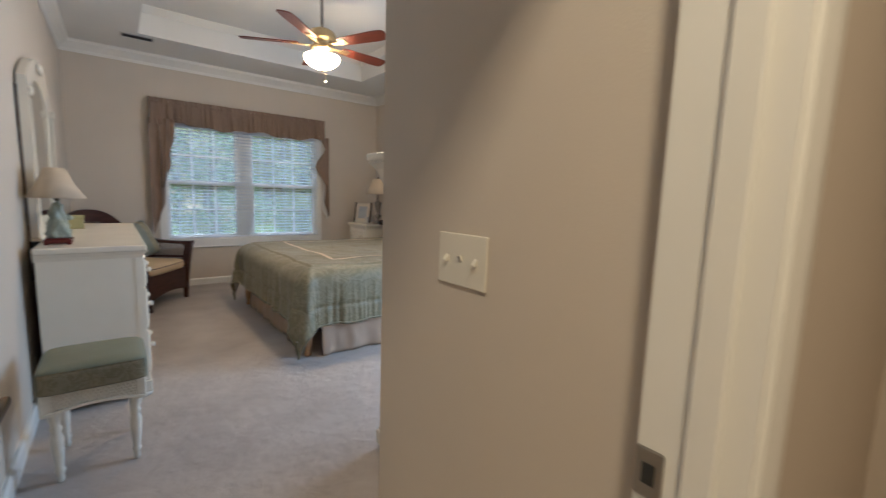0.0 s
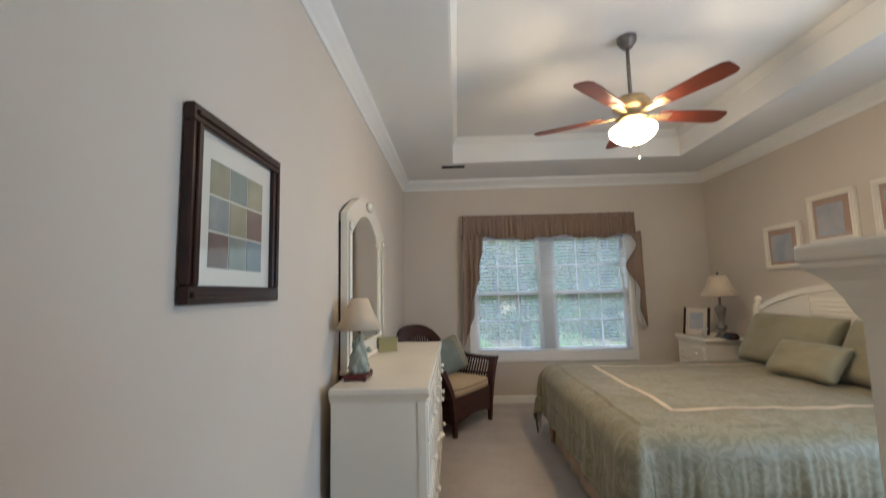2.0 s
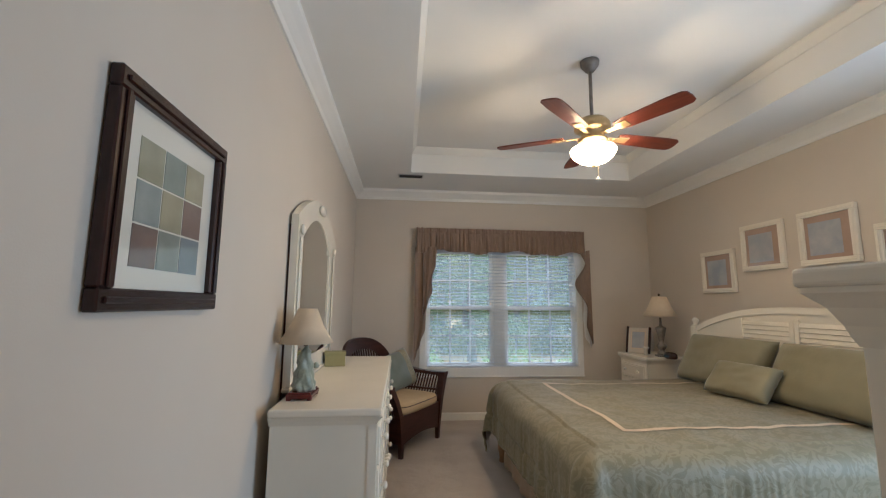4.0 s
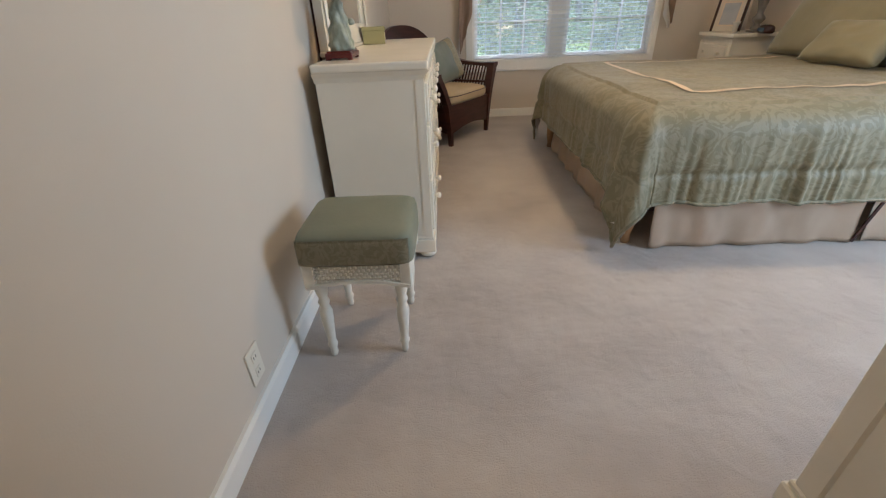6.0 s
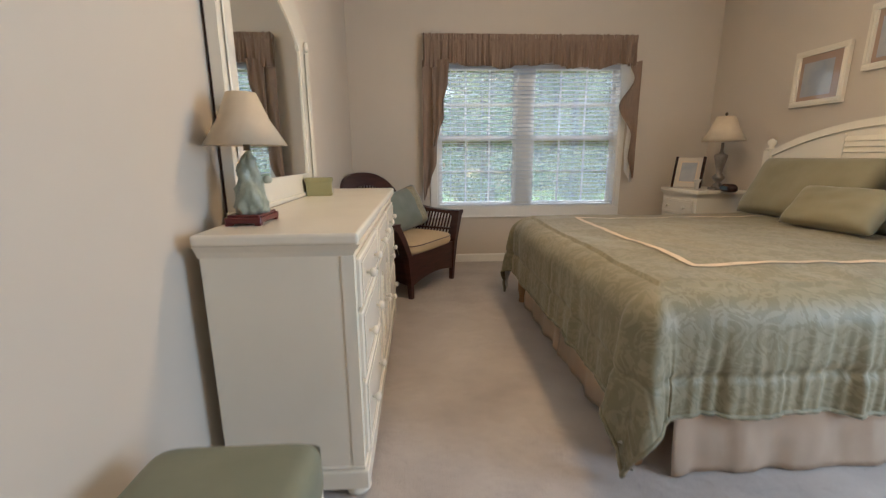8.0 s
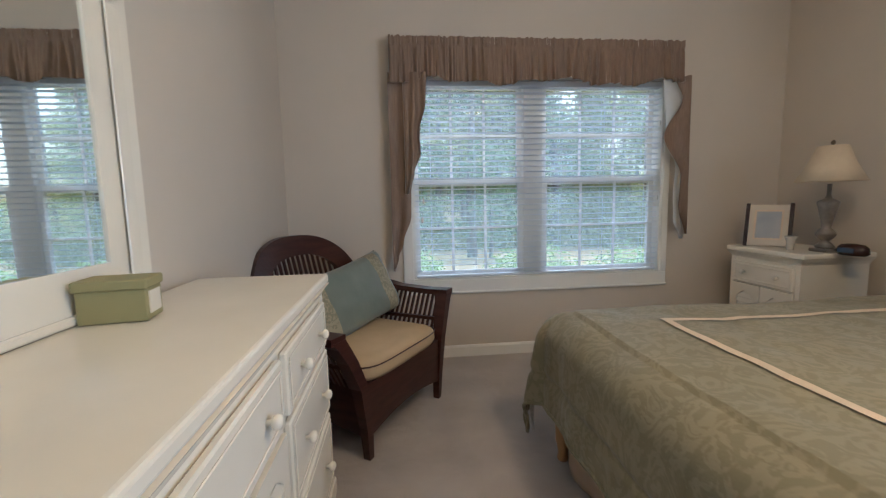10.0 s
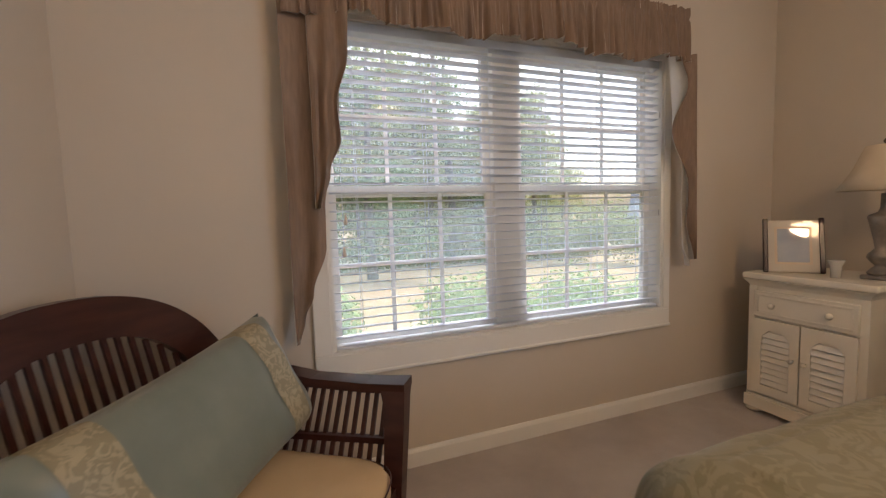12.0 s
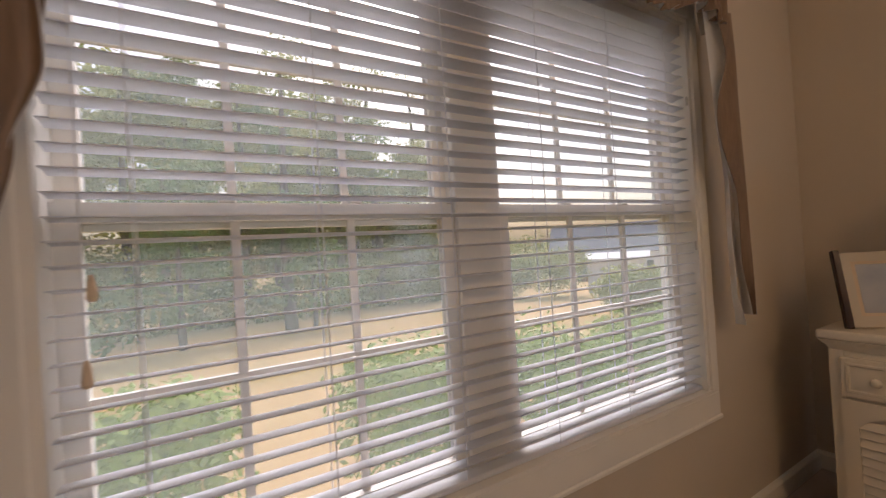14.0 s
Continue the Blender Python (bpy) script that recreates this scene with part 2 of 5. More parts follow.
# ---- more materials ----
def two_tone(name, c1, c2, scale, distort, rough, lo=0.47, hi=0.53, bump=0.15, sheen=0.0, fine=None):
    """A woven pattern: curled motifs of c2 on c1, with a fine thread relief."""
    m = mat(name, c1, rough, sheen=sheen)
    t = m.node_tree
    b = t.nodes["Principled BSDF"]
    tc = t.nodes["Texture Coordinate"]
    n = t.nodes.new("ShaderNodeTexNoise")
    n.inputs["Scale"].default_value, n.inputs["Detail"].default_value, n.inputs["Distortion"].default_value = scale, 2.0, distort
    t.links.new(tc.outputs["Object"], n.inputs["Vector"])
    r = t.nodes.new("ShaderNodeValToRGB")
    r.color_ramp.elements[0].position, r.color_ramp.elements[1].position = lo, hi
    r.color_ramp.elements[0].color, r.color_ramp.elements[1].color = (*c1, 1), (*c2, 1)
    t.links.new(n.outputs["Fac"], r.inputs["Fac"])
    big = t.nodes.new("ShaderNodeTexNoise")
    big.inputs["Scale"].default_value, big.inputs["Detail"].default_value = 2.2, 5
    t.links.new(tc.outputs["Object"], big.inputs["Vector"])
    mix = t.nodes.new("ShaderNodeMix")
    mix.data_type, mix.blend_type = 'RGBA', 'MULTIPLY'
    mix.inputs["Factor"].default_value = 0.35
    t.links.new(r.outputs["Color"], mix.inputs[6])
    t.links.new(big.outputs["Fac"], mix.inputs[7])
    t.links.new(mix.outputs[2], b.inputs["Base Color"])
    th = t.nodes.new("ShaderNodeTexNoise")
    th.inputs["Scale"].default_value, th.inputs["Detail"].default_value = fine or 120.0, 3
    t.links.new(tc.outputs["Object"], th.inputs["Vector"])
    add = t.nodes.new("ShaderNodeMath")
    add.operation = 'ADD'
    t.links.new(th.outputs["Fac"], add.inputs[0])
    t.links.new(r.outputs["Color"], add.inputs[1])
    bp = t.nodes.new("ShaderNodeBump")
    bp.inputs["Strength"].default_value, bp.inputs["Distance"].default_value = bump, 0.006
    t.links.new(add.outputs[0], bp.inputs["Height"])
    t.links.new(bp.outputs[0], b.inputs["Normal"])
    return m


M_SPREAD = two_tone("sage_damask", (0.243, 0.215, 0.126), (0.305, 0.270, 0.172), 9.5, 4.2, 0.55, sheen=0.12)
M_BANDEMB = two_tone("gold_embroidery", (0.33, 0.29, 0.18), (0.46, 0.395, 0.255), 28.0, 2.0, 0.5)
M_STOOLF = two_tone("stool_damask", (0.45, 0.405, 0.26), (0.54, 0.48, 0.32), 22.0, 2.5, 0.6, sheen=0.2)
M_PILLOW = mat("olive_sateen", (0.215, 0.193, 0.112), 0.55, (0.255, 0.228, 0.138), 6, bump=0.12, bump_scale=25, sheen=0.25)
M_SATIN = mat("sage_satin", (0.165, 0.185, 0.15), 0.36, (0.205, 0.225, 0.185), 6, bump=0.15, bump_scale=14, sheen=0.2)
M_PIPING = mat("cream_ribbon", (0.62, 0.50, 0.36), 0.45, (0.68, 0.55, 0.40), 20)
M_LINING = mat("cream_lining", (0.62, 0.57, 0.50), 0.7, (0.66, 0.61, 0.54), 10)
M_SHEER = leafy(mat("sheer_lining", (0.80, 0.77, 0.72), 0.7, (0.84, 0.81, 0.76), 10), 0.6)
M_TAN = mat("tan_cushion", (0.50, 0.37, 0.21), 0.7, (0.55, 0.41, 0.24), 7, bump=0.12, bump_scale=40)
M_JADE = mat("celadon_glaze", (0.24, 0.27, 0.21), 0.3, (0.40, 0.42, 0.34), 16, bump=0.5, bump_scale=35)
M_REDWOOD = mat("rosewood", (0.09, 0.014, 0.012), 0.25, (0.13, 0.022, 0.018), 8, stretch=(1, 5, 1))
M_OLIVEBOX = mat("olive_card", (0.30, 0.27, 0.12), 0.6, (0.33, 0.30, 0.14), 9)
M_BRONZE = mat("antique_bronze", (0.10, 0.075, 0.05), 0.4, (0.16, 0.12, 0.08), 20, metal=0.6)
M_PEWTER = mat("aged_pewter", (0.17, 0.15, 0.13), 0.45, (0.25, 0.22, 0.19), 25, metal=0.35)
M_NICKEL = mat("brushed_nickel", (0.45, 0.42, 0.38), 0.35, metal=1.0)
M_BRASS = mat("lamp_brass", (0.55, 0.42, 0.22), 0.3, metal=0.8)
M_PLATE = mat("ivory_plastic", (0.74, 0.69, 0.58), 0.35)
M_DUSTY = mat("dusty_pink_mat", (0.40, 0.29, 0.22), 0.04, (0.44, 0.32, 0.25), 8, spec=1.0)
M_SKYART = mat("pale_blue_print", (0.34, 0.37, 0.42), 0.03, (0.48, 0.47, 0.48), 7, spec=1.0)
M_VENT = mat("vent_metal", (0.55, 0.53, 0.50), 0.5)
M_DARK = mat("dark_slot", (0.03, 0.03, 0.03), 0.8)
M_GLASS = mat("pane_glass", (1, 1, 1), 0.0)
M_GLASS.node_tree.nodes["Principled BSDF"].inputs["Transmission Weight"].default_value = 1.0
M_GLASS.node_tree.nodes["Principled BSDF"].inputs["IOR"].default_value = 1.18
# glare haze over the outdoor view, mixed into the panes as translucency
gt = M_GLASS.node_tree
g_haze = gt.nodes.new("ShaderNodeBsdfTranslucent")
g_haze.inputs["Color"].default_value = (0.70, 0.82, 0.79, 1)
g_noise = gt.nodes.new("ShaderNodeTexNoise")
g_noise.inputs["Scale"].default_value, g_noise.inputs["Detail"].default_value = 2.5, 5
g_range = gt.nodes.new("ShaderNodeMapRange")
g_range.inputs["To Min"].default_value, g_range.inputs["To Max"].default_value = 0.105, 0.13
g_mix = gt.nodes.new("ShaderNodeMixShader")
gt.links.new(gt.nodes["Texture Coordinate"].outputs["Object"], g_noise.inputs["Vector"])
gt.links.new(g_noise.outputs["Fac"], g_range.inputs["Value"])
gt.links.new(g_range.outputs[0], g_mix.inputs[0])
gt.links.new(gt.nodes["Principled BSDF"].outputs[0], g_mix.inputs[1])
gt.links.new(g_haze.outputs[0], g_mix.inputs[2])
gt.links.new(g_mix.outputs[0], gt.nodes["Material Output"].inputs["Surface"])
M_BARK = mat("bark", (0.09, 0.065, 0.045), 0.9, (0.14, 0.10, 0.07), 9, stretch=(1, 1, 0.2), bump=0.6, bump_scale=20)
M_LEAF2 = leafy(mat("dark_leaf", (0.23, 0.27, 0.055), 0.6, (0.40, 0.41, 0.10), 0.7))
M_LEAF3 = leafy(mat("bright_leaf", (0.20, 0.33, 0.035), 0.55, (0.34, 0.47, 0.08), 2.5), 0.35)
M_SIDING = mat("white_siding", (0.78, 0.78, 0.78), 0.6, (0.82, 0.82, 0.82), 2)
M_ROOF = mat("grey_shingles", (0.22, 0.23, 0.26), 0.85, (0.28, 0.29, 0.32), 6)
M_BRICKW = mat("red_brick", (0.35, 0.14, 0.10), 0.9, (0.42, 0.18, 0.12), 8)


# ---- trim of the shell ----
CR = [(0, 2.66), (0.012, 2.66), (0.02, 2.69), (0.055, 2.725), (0.085, 2.75), (0.09, 2.779), (0, 2.779)]


def run_y(name, y0, y1, pts, flip, x, label, category, material=M_TRIM):
    """Trim along y on a wall at x; flip: the wall faces -x."""
    return structure(name, prism([((x - p[0]) if flip else (x + p[0]), p[1]) for p in pts], 'y', y0, y1), material, label, category)


def run_x(name, x0, x1, pts, flip, y, label, category, material=M_TRIM):
    """Trim along x on a wall at y; flip: the wall faces -y."""
    bm = prism([((y - p[0]) if flip else (y + p[0]), p[1]) for p in pts], 'x', x0, x1)
    return structure(name, bm, material, label, category)


CL, BL = "white painted crown moulding under the ceiling", "white painted baseboard along the carpet"
run_y("trim_crown_west", DY, D, CR, False, 0.0, CL, "moulding")
run_y("trim_crown_east", S, D, CR, True, W, CL, "moulding")
run_x("trim_crown_north", 0.003, W - 0.003, CR, True, D, CL, "moulding")
run_x("trim_crown_south", VX + 0.121, W - 0.003, CR, False, S, CL, "moulding")
BS = [(0, 0), (0.02, 0), (0.02, 0.072), (0.012, 0.086), (0, 0.086)]
run_y("baseboard_west", DY, D, BS, False, 0.0, BL, "baseboard")
run_y("baseboard_east", S, D, BS, True, W, BL, "baseboard")
run_x("baseboard_north", 0.021, W - 0.021, BS, True, D, BL, "baseboard")
run_x("baseboard_south", VX + 0.121, W - 0.021, BS, False, S, BL, "baseboard")
run_y("baseboard_partition", DY + 0.001, S, BS, True, VX, BL, "baseboard")
# small moulding at the top of the tray's sides
TC = [(0, TH - 0.07), (0.01, TH - 0.07), (0.05, TH - 0.012), (0.05, TH - 0.001), (0, TH - 0.001)]
TL = "white painted moulding inside the raised ceiling"
run_y("trim_tray_west", TY0, TY1, TC, False, TX0, TL, "moulding")
run_y("trim_tray_east", TY0, TY1, TC, True, TX1, TL, "moulding")
run_x("trim_tray_north", TX0 + 0.002, TX1 - 0.002, TC, True, TY1, TL, "moulding")
run_x("trim_tray_south", TX0 + 0.002, TX1 - 0.002, TC, False, TY0, TL, "moulding")

# doorway: jambs, casing, strike plate, the open door
door_frame = tagged(new("door_frame"), "white painted jamb and casing of the bedroom doorway", "door frame", kind="structure")
JY = DY - 0.125                                 # hall side of the jambs
part("jamb", box(0.93, 0.949, JY, DY - 0.001, 0, 2.05), M_TRIM, door_frame)
part("jamb", box(0.111, 0.128, JY, DY - 0.001, 0, 2.05), M_TRIM, door_frame)
part("head_jamb", box(0.111, 0.949, JY, DY - 0.001, 2.05, 2.069), M_TRIM, door_frame)
part("door_stop", box(0.918, 0.93, JY + 0.03, JY + 0.066, 0, 2.05, 0.003), M_TRIM, door_frame)
for x0, x1 in ((0.94, 1.01), (0.045, 0.115)):
    part("casing", prism([(x0, JY + 0.005), (x1, JY + 0.005), (x1, JY - 0.01), (x0 + 0.03, JY - 0.013), (x0, JY - 0.007)], 'z', 0, 2.12), M_TRIM, door_frame)
part("casing", box(0.045, 1.01, JY - 0.011, JY + 0.005, 2.12, 2.18), M_TRIM, door_frame)
strike = part("strike_plate", box(0.9275, 0.9295, 1.748, 1.783, 0.868, 0.936, 0.002), M_NICKEL, door_frame, "nickel strike plate")
part("strike_hole", box(0.9255, 0.9277, 1.758, 1.774, 0.888, 0.916), M_DARK, strike)

door = thing("bedroom_door", "white panelled bedroom door standing open against the wall", "door", pose(0.125, 1.925, 0.012, 0, 0, 89))
DW, DHH = 0.86, 2.02
bm = bmesh.new()
cols = ((0.11, 0.38), (0.46, 0.73))
rows_ = ((0.22, 0.78), (0.98, 1.60), (1.70, 1.90))
# stiles and rails, with panels set back
for x0, x1 in ((0, 0.11), (0.38, 0.46), (0.73, DW)):
    add_box(bm, x0, x1, -0.018, 0.018, 0, DHH)
for x0, x1 in cols:
    for z0, z1 in ((0, 0.22), (0.78, 0.98), (1.60, 1.70), (1.90, DHH)):
        add_box(bm, x0, x1, -0.018, 0.018, z0, z1)
leaf = part("leaf", bm, M_TRIM, door)
for x0, x1 in cols:
    for z0, z1 in rows_:
        bm = box(x0, x1, -0.010, 0.010, z0, z1)
        add_box(bm, x0 + 0.035, x1 - 0.035, -0.0155, 0.0155, z0 + 0.035, z1 - 0.035, 0.004)
        part("panel", bm, M_TRIM, leaf)
lever = part("door_handle", lathe([(0.03, 0), (0.03, 0.008), (0.012, 0.012), (0.012, 0.045)], 16), M_BRONZE, door, "dark bronze lever handle", True)
lever.matrix_basis = pose(DW - 0.06, -0.018, 0.79, 90, 0, 0)
bm = box(-0.115, 0.012, -0.011, 0.011, 0.036, 0.052, 0.006, 2)
part("lever", bm, M_BRONZE, lever)

# switch plate and outlet
sw = thing("light_switch", "ivory three-gang switch plate on the painted wall", "light switch")
part("plate", box(VX - 0.006, VX, 2.13, 2.284, 1.061, 1.174, 0.002), M_PLATE, sw)
for k in range(3):
    y = 2.161 + 0.046 * k
    up = 1 if k == 1 else -1
    part("toggle", prism([(VX - 0.006, 1.112), (VX - 0.014, 1.118 + 0.008 * up), (VX - 0.014, 1.122 + 0.008 * up), (VX - 0.006, 1.126)], 'y', y - 0.005, y + 0.005), M_PLATE, sw)
outlet = thing("wall_outlet", "ivory duplex outlet low on the wall", "outlet")
part("plate", box(0.0, 0.006, 3.522, 3.597, 0.13, 0.25, 0.002), M_PLATE, outlet)
for z in (0.163, 0.217):
    part("socket", box(0.006, 0.009, 3.545, 3.574, z - 0.015, z + 0.015, 0.001), M_PLATE, outlet)
    for y in (3.553, 3.565):
        part("slot", box(0.009, 0.0096, y - 0.001, y + 0.001, z - 0.005, z + 0.006), M_DARK, outlet)

vent = thing("ceiling_vent", "small metal supply vent in the ceiling", "vent")
part("frame", box(0.52, 0.80, 7.0, 7.12, H - 0.008, H - 0.0005, 0.003), M_VENT, vent)
# shade in the vent's open slots, put on as dark bars
for k in range(6):
    part("slat", box(0.535, 0.785, 7.014 + 0.016 * k, 7.020 + 0.016 * k, H - 0.012, H - 0.009), M_DARK, vent)

# ---- window ----
win = tagged(new("window_1"), "white twin double hung window with grilles", "window", kind="structure")
cas = ((OX0 - .075, OX1 + .052, OZ0 - .095, OZ0), (OX0 - .075, OX0, OZ0, OZ1 + .07), (OX1, OX1 + .052, OZ0, OZ1 + .07), (OX0, OX1, OZ1, OZ1 + .07))
for a in cas:
    part("casing", box(a[0], a[1], D - 0.02, D - 0.0005, a[2], a[3], 0.004), M_TRIM, win)
for a in ((OX0 - .08, OX1 + .058, OZ0 - .107, OZ0 - .09),):
    part("casing_edge", box(a[0], a[1], D - 0.026, D - 0.0005, a[2], a[3], 0.004), M_TRIM, win)
part("sill", box(OX0, OX1, D - 0.02, D + T - 0.01, OZ0, OZ0 + 0.012), M_TRIM, win)
for x0, x1 in ((OX0, OX0 + 0.018), (OX1 - 0.018, OX1)):
    part("jamb", box(x0, x1, D - 0.012, D + T, OZ0 + 0.012, OZ1 - 0.018), M_TRIM, win)
part("jamb", box(OX0, OX1, D - 0.012, D + T, OZ1 - 0.018, OZ1), M_TRIM, win)
part("mullion", box(1.735, 1.888, D + .062, D + T - .002, OZ0 + 0.012, OZ1 - 0.018, 0.004), M_TRIM, win)
for x0, x1 in ((OX0 + 0.018, 1.735), (1.888, OX1 - 0.018)):
    for z0, z1, y in ((OZ0 + 0.012, 1.345, D + 0.075), (1.295, OZ1 - 0.018, D + 0.11)):
        sash = part("sash", bmesh.new(), M_TRIM, win)
        bm = bmesh.new()
        f = 0.038
        for a in ((x0, x1, z0, z0 + f), (x0, x1, z1 - f, z1), (x0, x0 + f, z0 + f, z1 - f), (x1 - f, x1, z0 + f, z1 - f)):
            add_box(bm, a[0], a[1], y, y + 0.032, a[2], a[3])
        bmesh.ops.recalc_face_normals(bm, faces=bm.faces)
        bm.to_mesh(sash.data)
        bm.free()
        gx0, gx1, gz0, gz1 = x0 + f, x1 - f, z0 + f, z1 - f
        for k in (1, 2):
            x = gx0 + (gx1 - gx0) * k / 3
            part("muntin", box(x - 0.009, x + 0.009, y + 0.010, y + 0.022, gz0, gz1), M_TRIM, sash)
        zm = (gz0 + gz1) / 2
        part("muntin", box(gx0, gx1, y + 0.0085, y + 0.0235, zm - 0.009, zm + 0.009), M_TRIM, sash)
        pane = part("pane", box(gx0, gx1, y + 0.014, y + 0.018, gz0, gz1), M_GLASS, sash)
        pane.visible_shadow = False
    for k in (1, 2):
        x = x0 + (x1 - x0) * k / 3
        part("sash_latch", box(x - 0.016, x + 0.016, D + 0.078, D + 0.1, 1.345, 1.356, 0.003), M_VENT, win)

for z in (1.16, 1.72):
    part("cord_cleat", box(OX1 - 0.035, OX1 - 0.028, D - 0.014, D - 0.006, z, z + 0.035, 0.002), M_VENT, win)

# one wide venetian blind with open slats
blind = thing("venetian_blind", "white venetian blind lowered with open slats", "blind")
SX0, SX1, SY = OX0 + 0.022, OX1 - 0.022, D + 0.028
part("headrail", box(SX0, SX1, SY - 0.024, SY + 0.024, 2.0, 2.04, 0.003), M_BLIND, blind)
part("bottom_rail", box(SX0, SX1, SY - 0.024, SY + 0.024, OZ0 + 0.014, OZ0 + 0.03, 0.004), M_BLIND, blind)
bm = bmesh.new()
ang = radians(-6)
sec = []
for k in range(5):
    u = (k / 4 - 0.5) * 0.046
    h = 0.0022 * (1 - (2 * u / 0.046) ** 2)
    sec.append((u * math.cos(ang), u * math.sin(ang) + h))
outline = [(p[0], p[1] + 0.0014) for p in sec] + [(p[0], p[1] - 0.0014) for p in reversed(sec)]
first = part("slat", prism(outline, 'x', SX0, SX1), M_BLIND, blind)
z = OZ0 + 0.062
first.location = (0, SY, z)
while z < 1.965:
    z += 0.0405
    o = new("slat", first.data)
    o.parent = blind
    o.location = (0, SY + random.uniform(-0.0008, 0.0008), z)
    o.rotation_euler = (radians(random.uniform(-1.2, 1.2)), 0, 0)
for k in range(6):
    x = SX0 + 0.12 + k * (SX1 - SX0 - 0.24) / 5
    for y in (SY - 0.025, SY + 0.025):
        part("ladder_cord", box(x - 0.0011, x + 0.0011, y - 0.0008, y + 0.0008, OZ0 + 0.03, 2.0), M_BLIND, blind)
for x in (SX0 + 0.05,):
    part("lift_cord", box(x - 0.001, x + 0.001, SY - 0.036, SY - 0.034, 1.04, 2.0), M_BLIND, blind)
    for z in (1.03, 1.17):
        part("tassel", lathe([(0.003, 0.045), (0.006, 0.03), (0.009, 0.006), (0.006, 0)], 10, at=(x + 0.012 * (z > 1.1), SY - 0.036, z)), M_PIPING, blind)


# ---- curtains ----
def sheet(fn, nu, nv):
    bm = bmesh.new()
    g = [[bm.verts.new(fn(i / nu, j / nv)) for j in range(nv + 1)] for i in range(nu + 1)]
    for i in range(nu):
        for j in range(nv):
            bm.faces.new((g[i][j], g[i + 1][j], g[i + 1][j + 1], g[i][j + 1]))
    return bm


def lift(fn, d):
    """The same sheet, moved d along its normal."""
    def out(u, v):
        e = 1e-3
        p = Vector(fn(u, v))
        a = Vector(fn(min(u + e, 1), v)) - Vector(fn(max(u - e, 0), v))
        b = Vector(fn(u, min(v + e, 1))) - Vector(fn(u, max(v - e, 0)))
        n = a.cross(b)
        return p + n.normalized() * d if n.length > 1e-12 else p
    return out


def wrinkle(x, seed):
    return noise.noise((x * 9, seed, 0)) + 0.7 * noise.noise((x * 23, seed + 5, 0)) + 0.4 * noise.noise((x * 51, seed + 9, 0))


VX0, VX1, VT, VB = 0.752, 2.882, 2.295, 2.0


def valance_fn(u, v):
    d = 0.085
    total = (VX1 - VX0) + 2 * d
    s = u * total
    if s < d:
        x, y = VX0, D - 0.02 - s
    elif s > total - d:
        x, y = VX1, D - 0.02 - (total - s)
    else:
        x, y = VX0 + (s - d), D - 0.02 - d
    hem = VB + 0.018 * math.sin(x * 7.3) + 0.012 * math.sin(x * 19 + 1) + 0.008 * noise.noise((x * 30, 3, 1))
    z = VT + (hem - VT) * v
    head = 1.0 if v < 0.16 else 0.0
    pocket = math.exp(-((v - 0.2) / 0.05) ** 2)
    y -= (0.015 + 0.027 * v) * wrinkle(s * 2.4, 1 + 0.6 * v) * (1 - 0.7 * pocket) + 0.02 * head * abs(wrinkle(s * 4, 8)) + 0.02 * v
    z += 0.014 * wrinkle(s * 4, 4) * max(0, 1 - v * 6)
    return (x, y, z)


curtain_v = thing("valance", "taupe satin rod-pocket valance gathered above the window", "valance")
part("cloth", sheet(valance_fn, 420, 26), M_CURTAIN, curtain_v, smooth=True)
part("lining", sheet(lift(valance_fn, 0.004), 420, 26), M_LINING, curtain_v, "pale lining", True)


def through_knots(knots, v):
    """A smooth line through (place, value) knots."""
    for (a, p), (b, q) in zip(knots, knots[1:]):
        if v <= b:
            k = (v - a) / (b - a)
            k = k * k * (3 - 2 * k)
            return p + (q - p) * k
    return knots[-1][1]


c = thing("curtain", "taupe satin side curtain falling in stepped folds to a tip", "curtain", group="curtains at the window")


def stepped(reach, foot, forward, start):
    """A pleated panel from the outer edge inwards, its inner edge stepping back towards the tip."""
    def fn(u, v):
        w = through_knots(reach, v)
        x = 0.738 + start + (w - start) * u + 0.004 * noise.noise((u * 3, v * 5, foot))
        pleat = 0.5 + 0.5 * math.cos(u * w * 50 + 1.2 * v)
        y = D - 0.082 - forward - 0.032 * pleat * (0.5 + 0.5 * v) - 0.012 * noise.noise((u * 4, v * 3, 2))
        return (x, y, 2.06 + (foot - 2.06) * v)
    return fn


fn = stepped(((0, 0.26), (0.30, 0.215), (0.47, 0.17), (0.60, 0.140), (0.71, 0.137), (0.85, 0.077), (0.93, 0.039), (1.0, 0.016)), 0.69, 0.0, 0.0)
part("cloth", sheet(fn, 90, 90), M_CURTAIN, c, smooth=True)
part("lining", sheet(lift(fn, 0.0035), 90, 90), M_SHEER, c, "pale lining", True)
fn = stepped(((0, 0.265), (0.24, 0.255), (0.48, 0.208), (0.66, 0.214), (0.82, 0.168), (1.0, 0.125)), 1.24, 0.024, 0.105)
fold = part("front_fold", sheet(fn, 60, 60), M_CURTAIN, c, smooth=True)
part("fold_lining", sheet(lift(fn, 0.003), 60, 60), M_SHEER, fold, "pale lining", True)


# the other tail falls in a zigzag, its pale lining turned out between the folds
def cascade(reach, foot, back, phase):
    def fn(u, v):
        w = through_knots(reach, v)
        x = 2.942 - w * u + 0.006 * noise.noise((u * 3, v * 4, 4))
        y = D - 0.108 + back - 0.022 * math.sin(u * 5.2 + 1.5 * v + phase) * (0.4 + 0.6 * v) - 0.03 * u * w / 0.2
        return (x, y, 2.06 + (foot - 2.06) * v - 0.03 * u * (1 - v))
    return fn


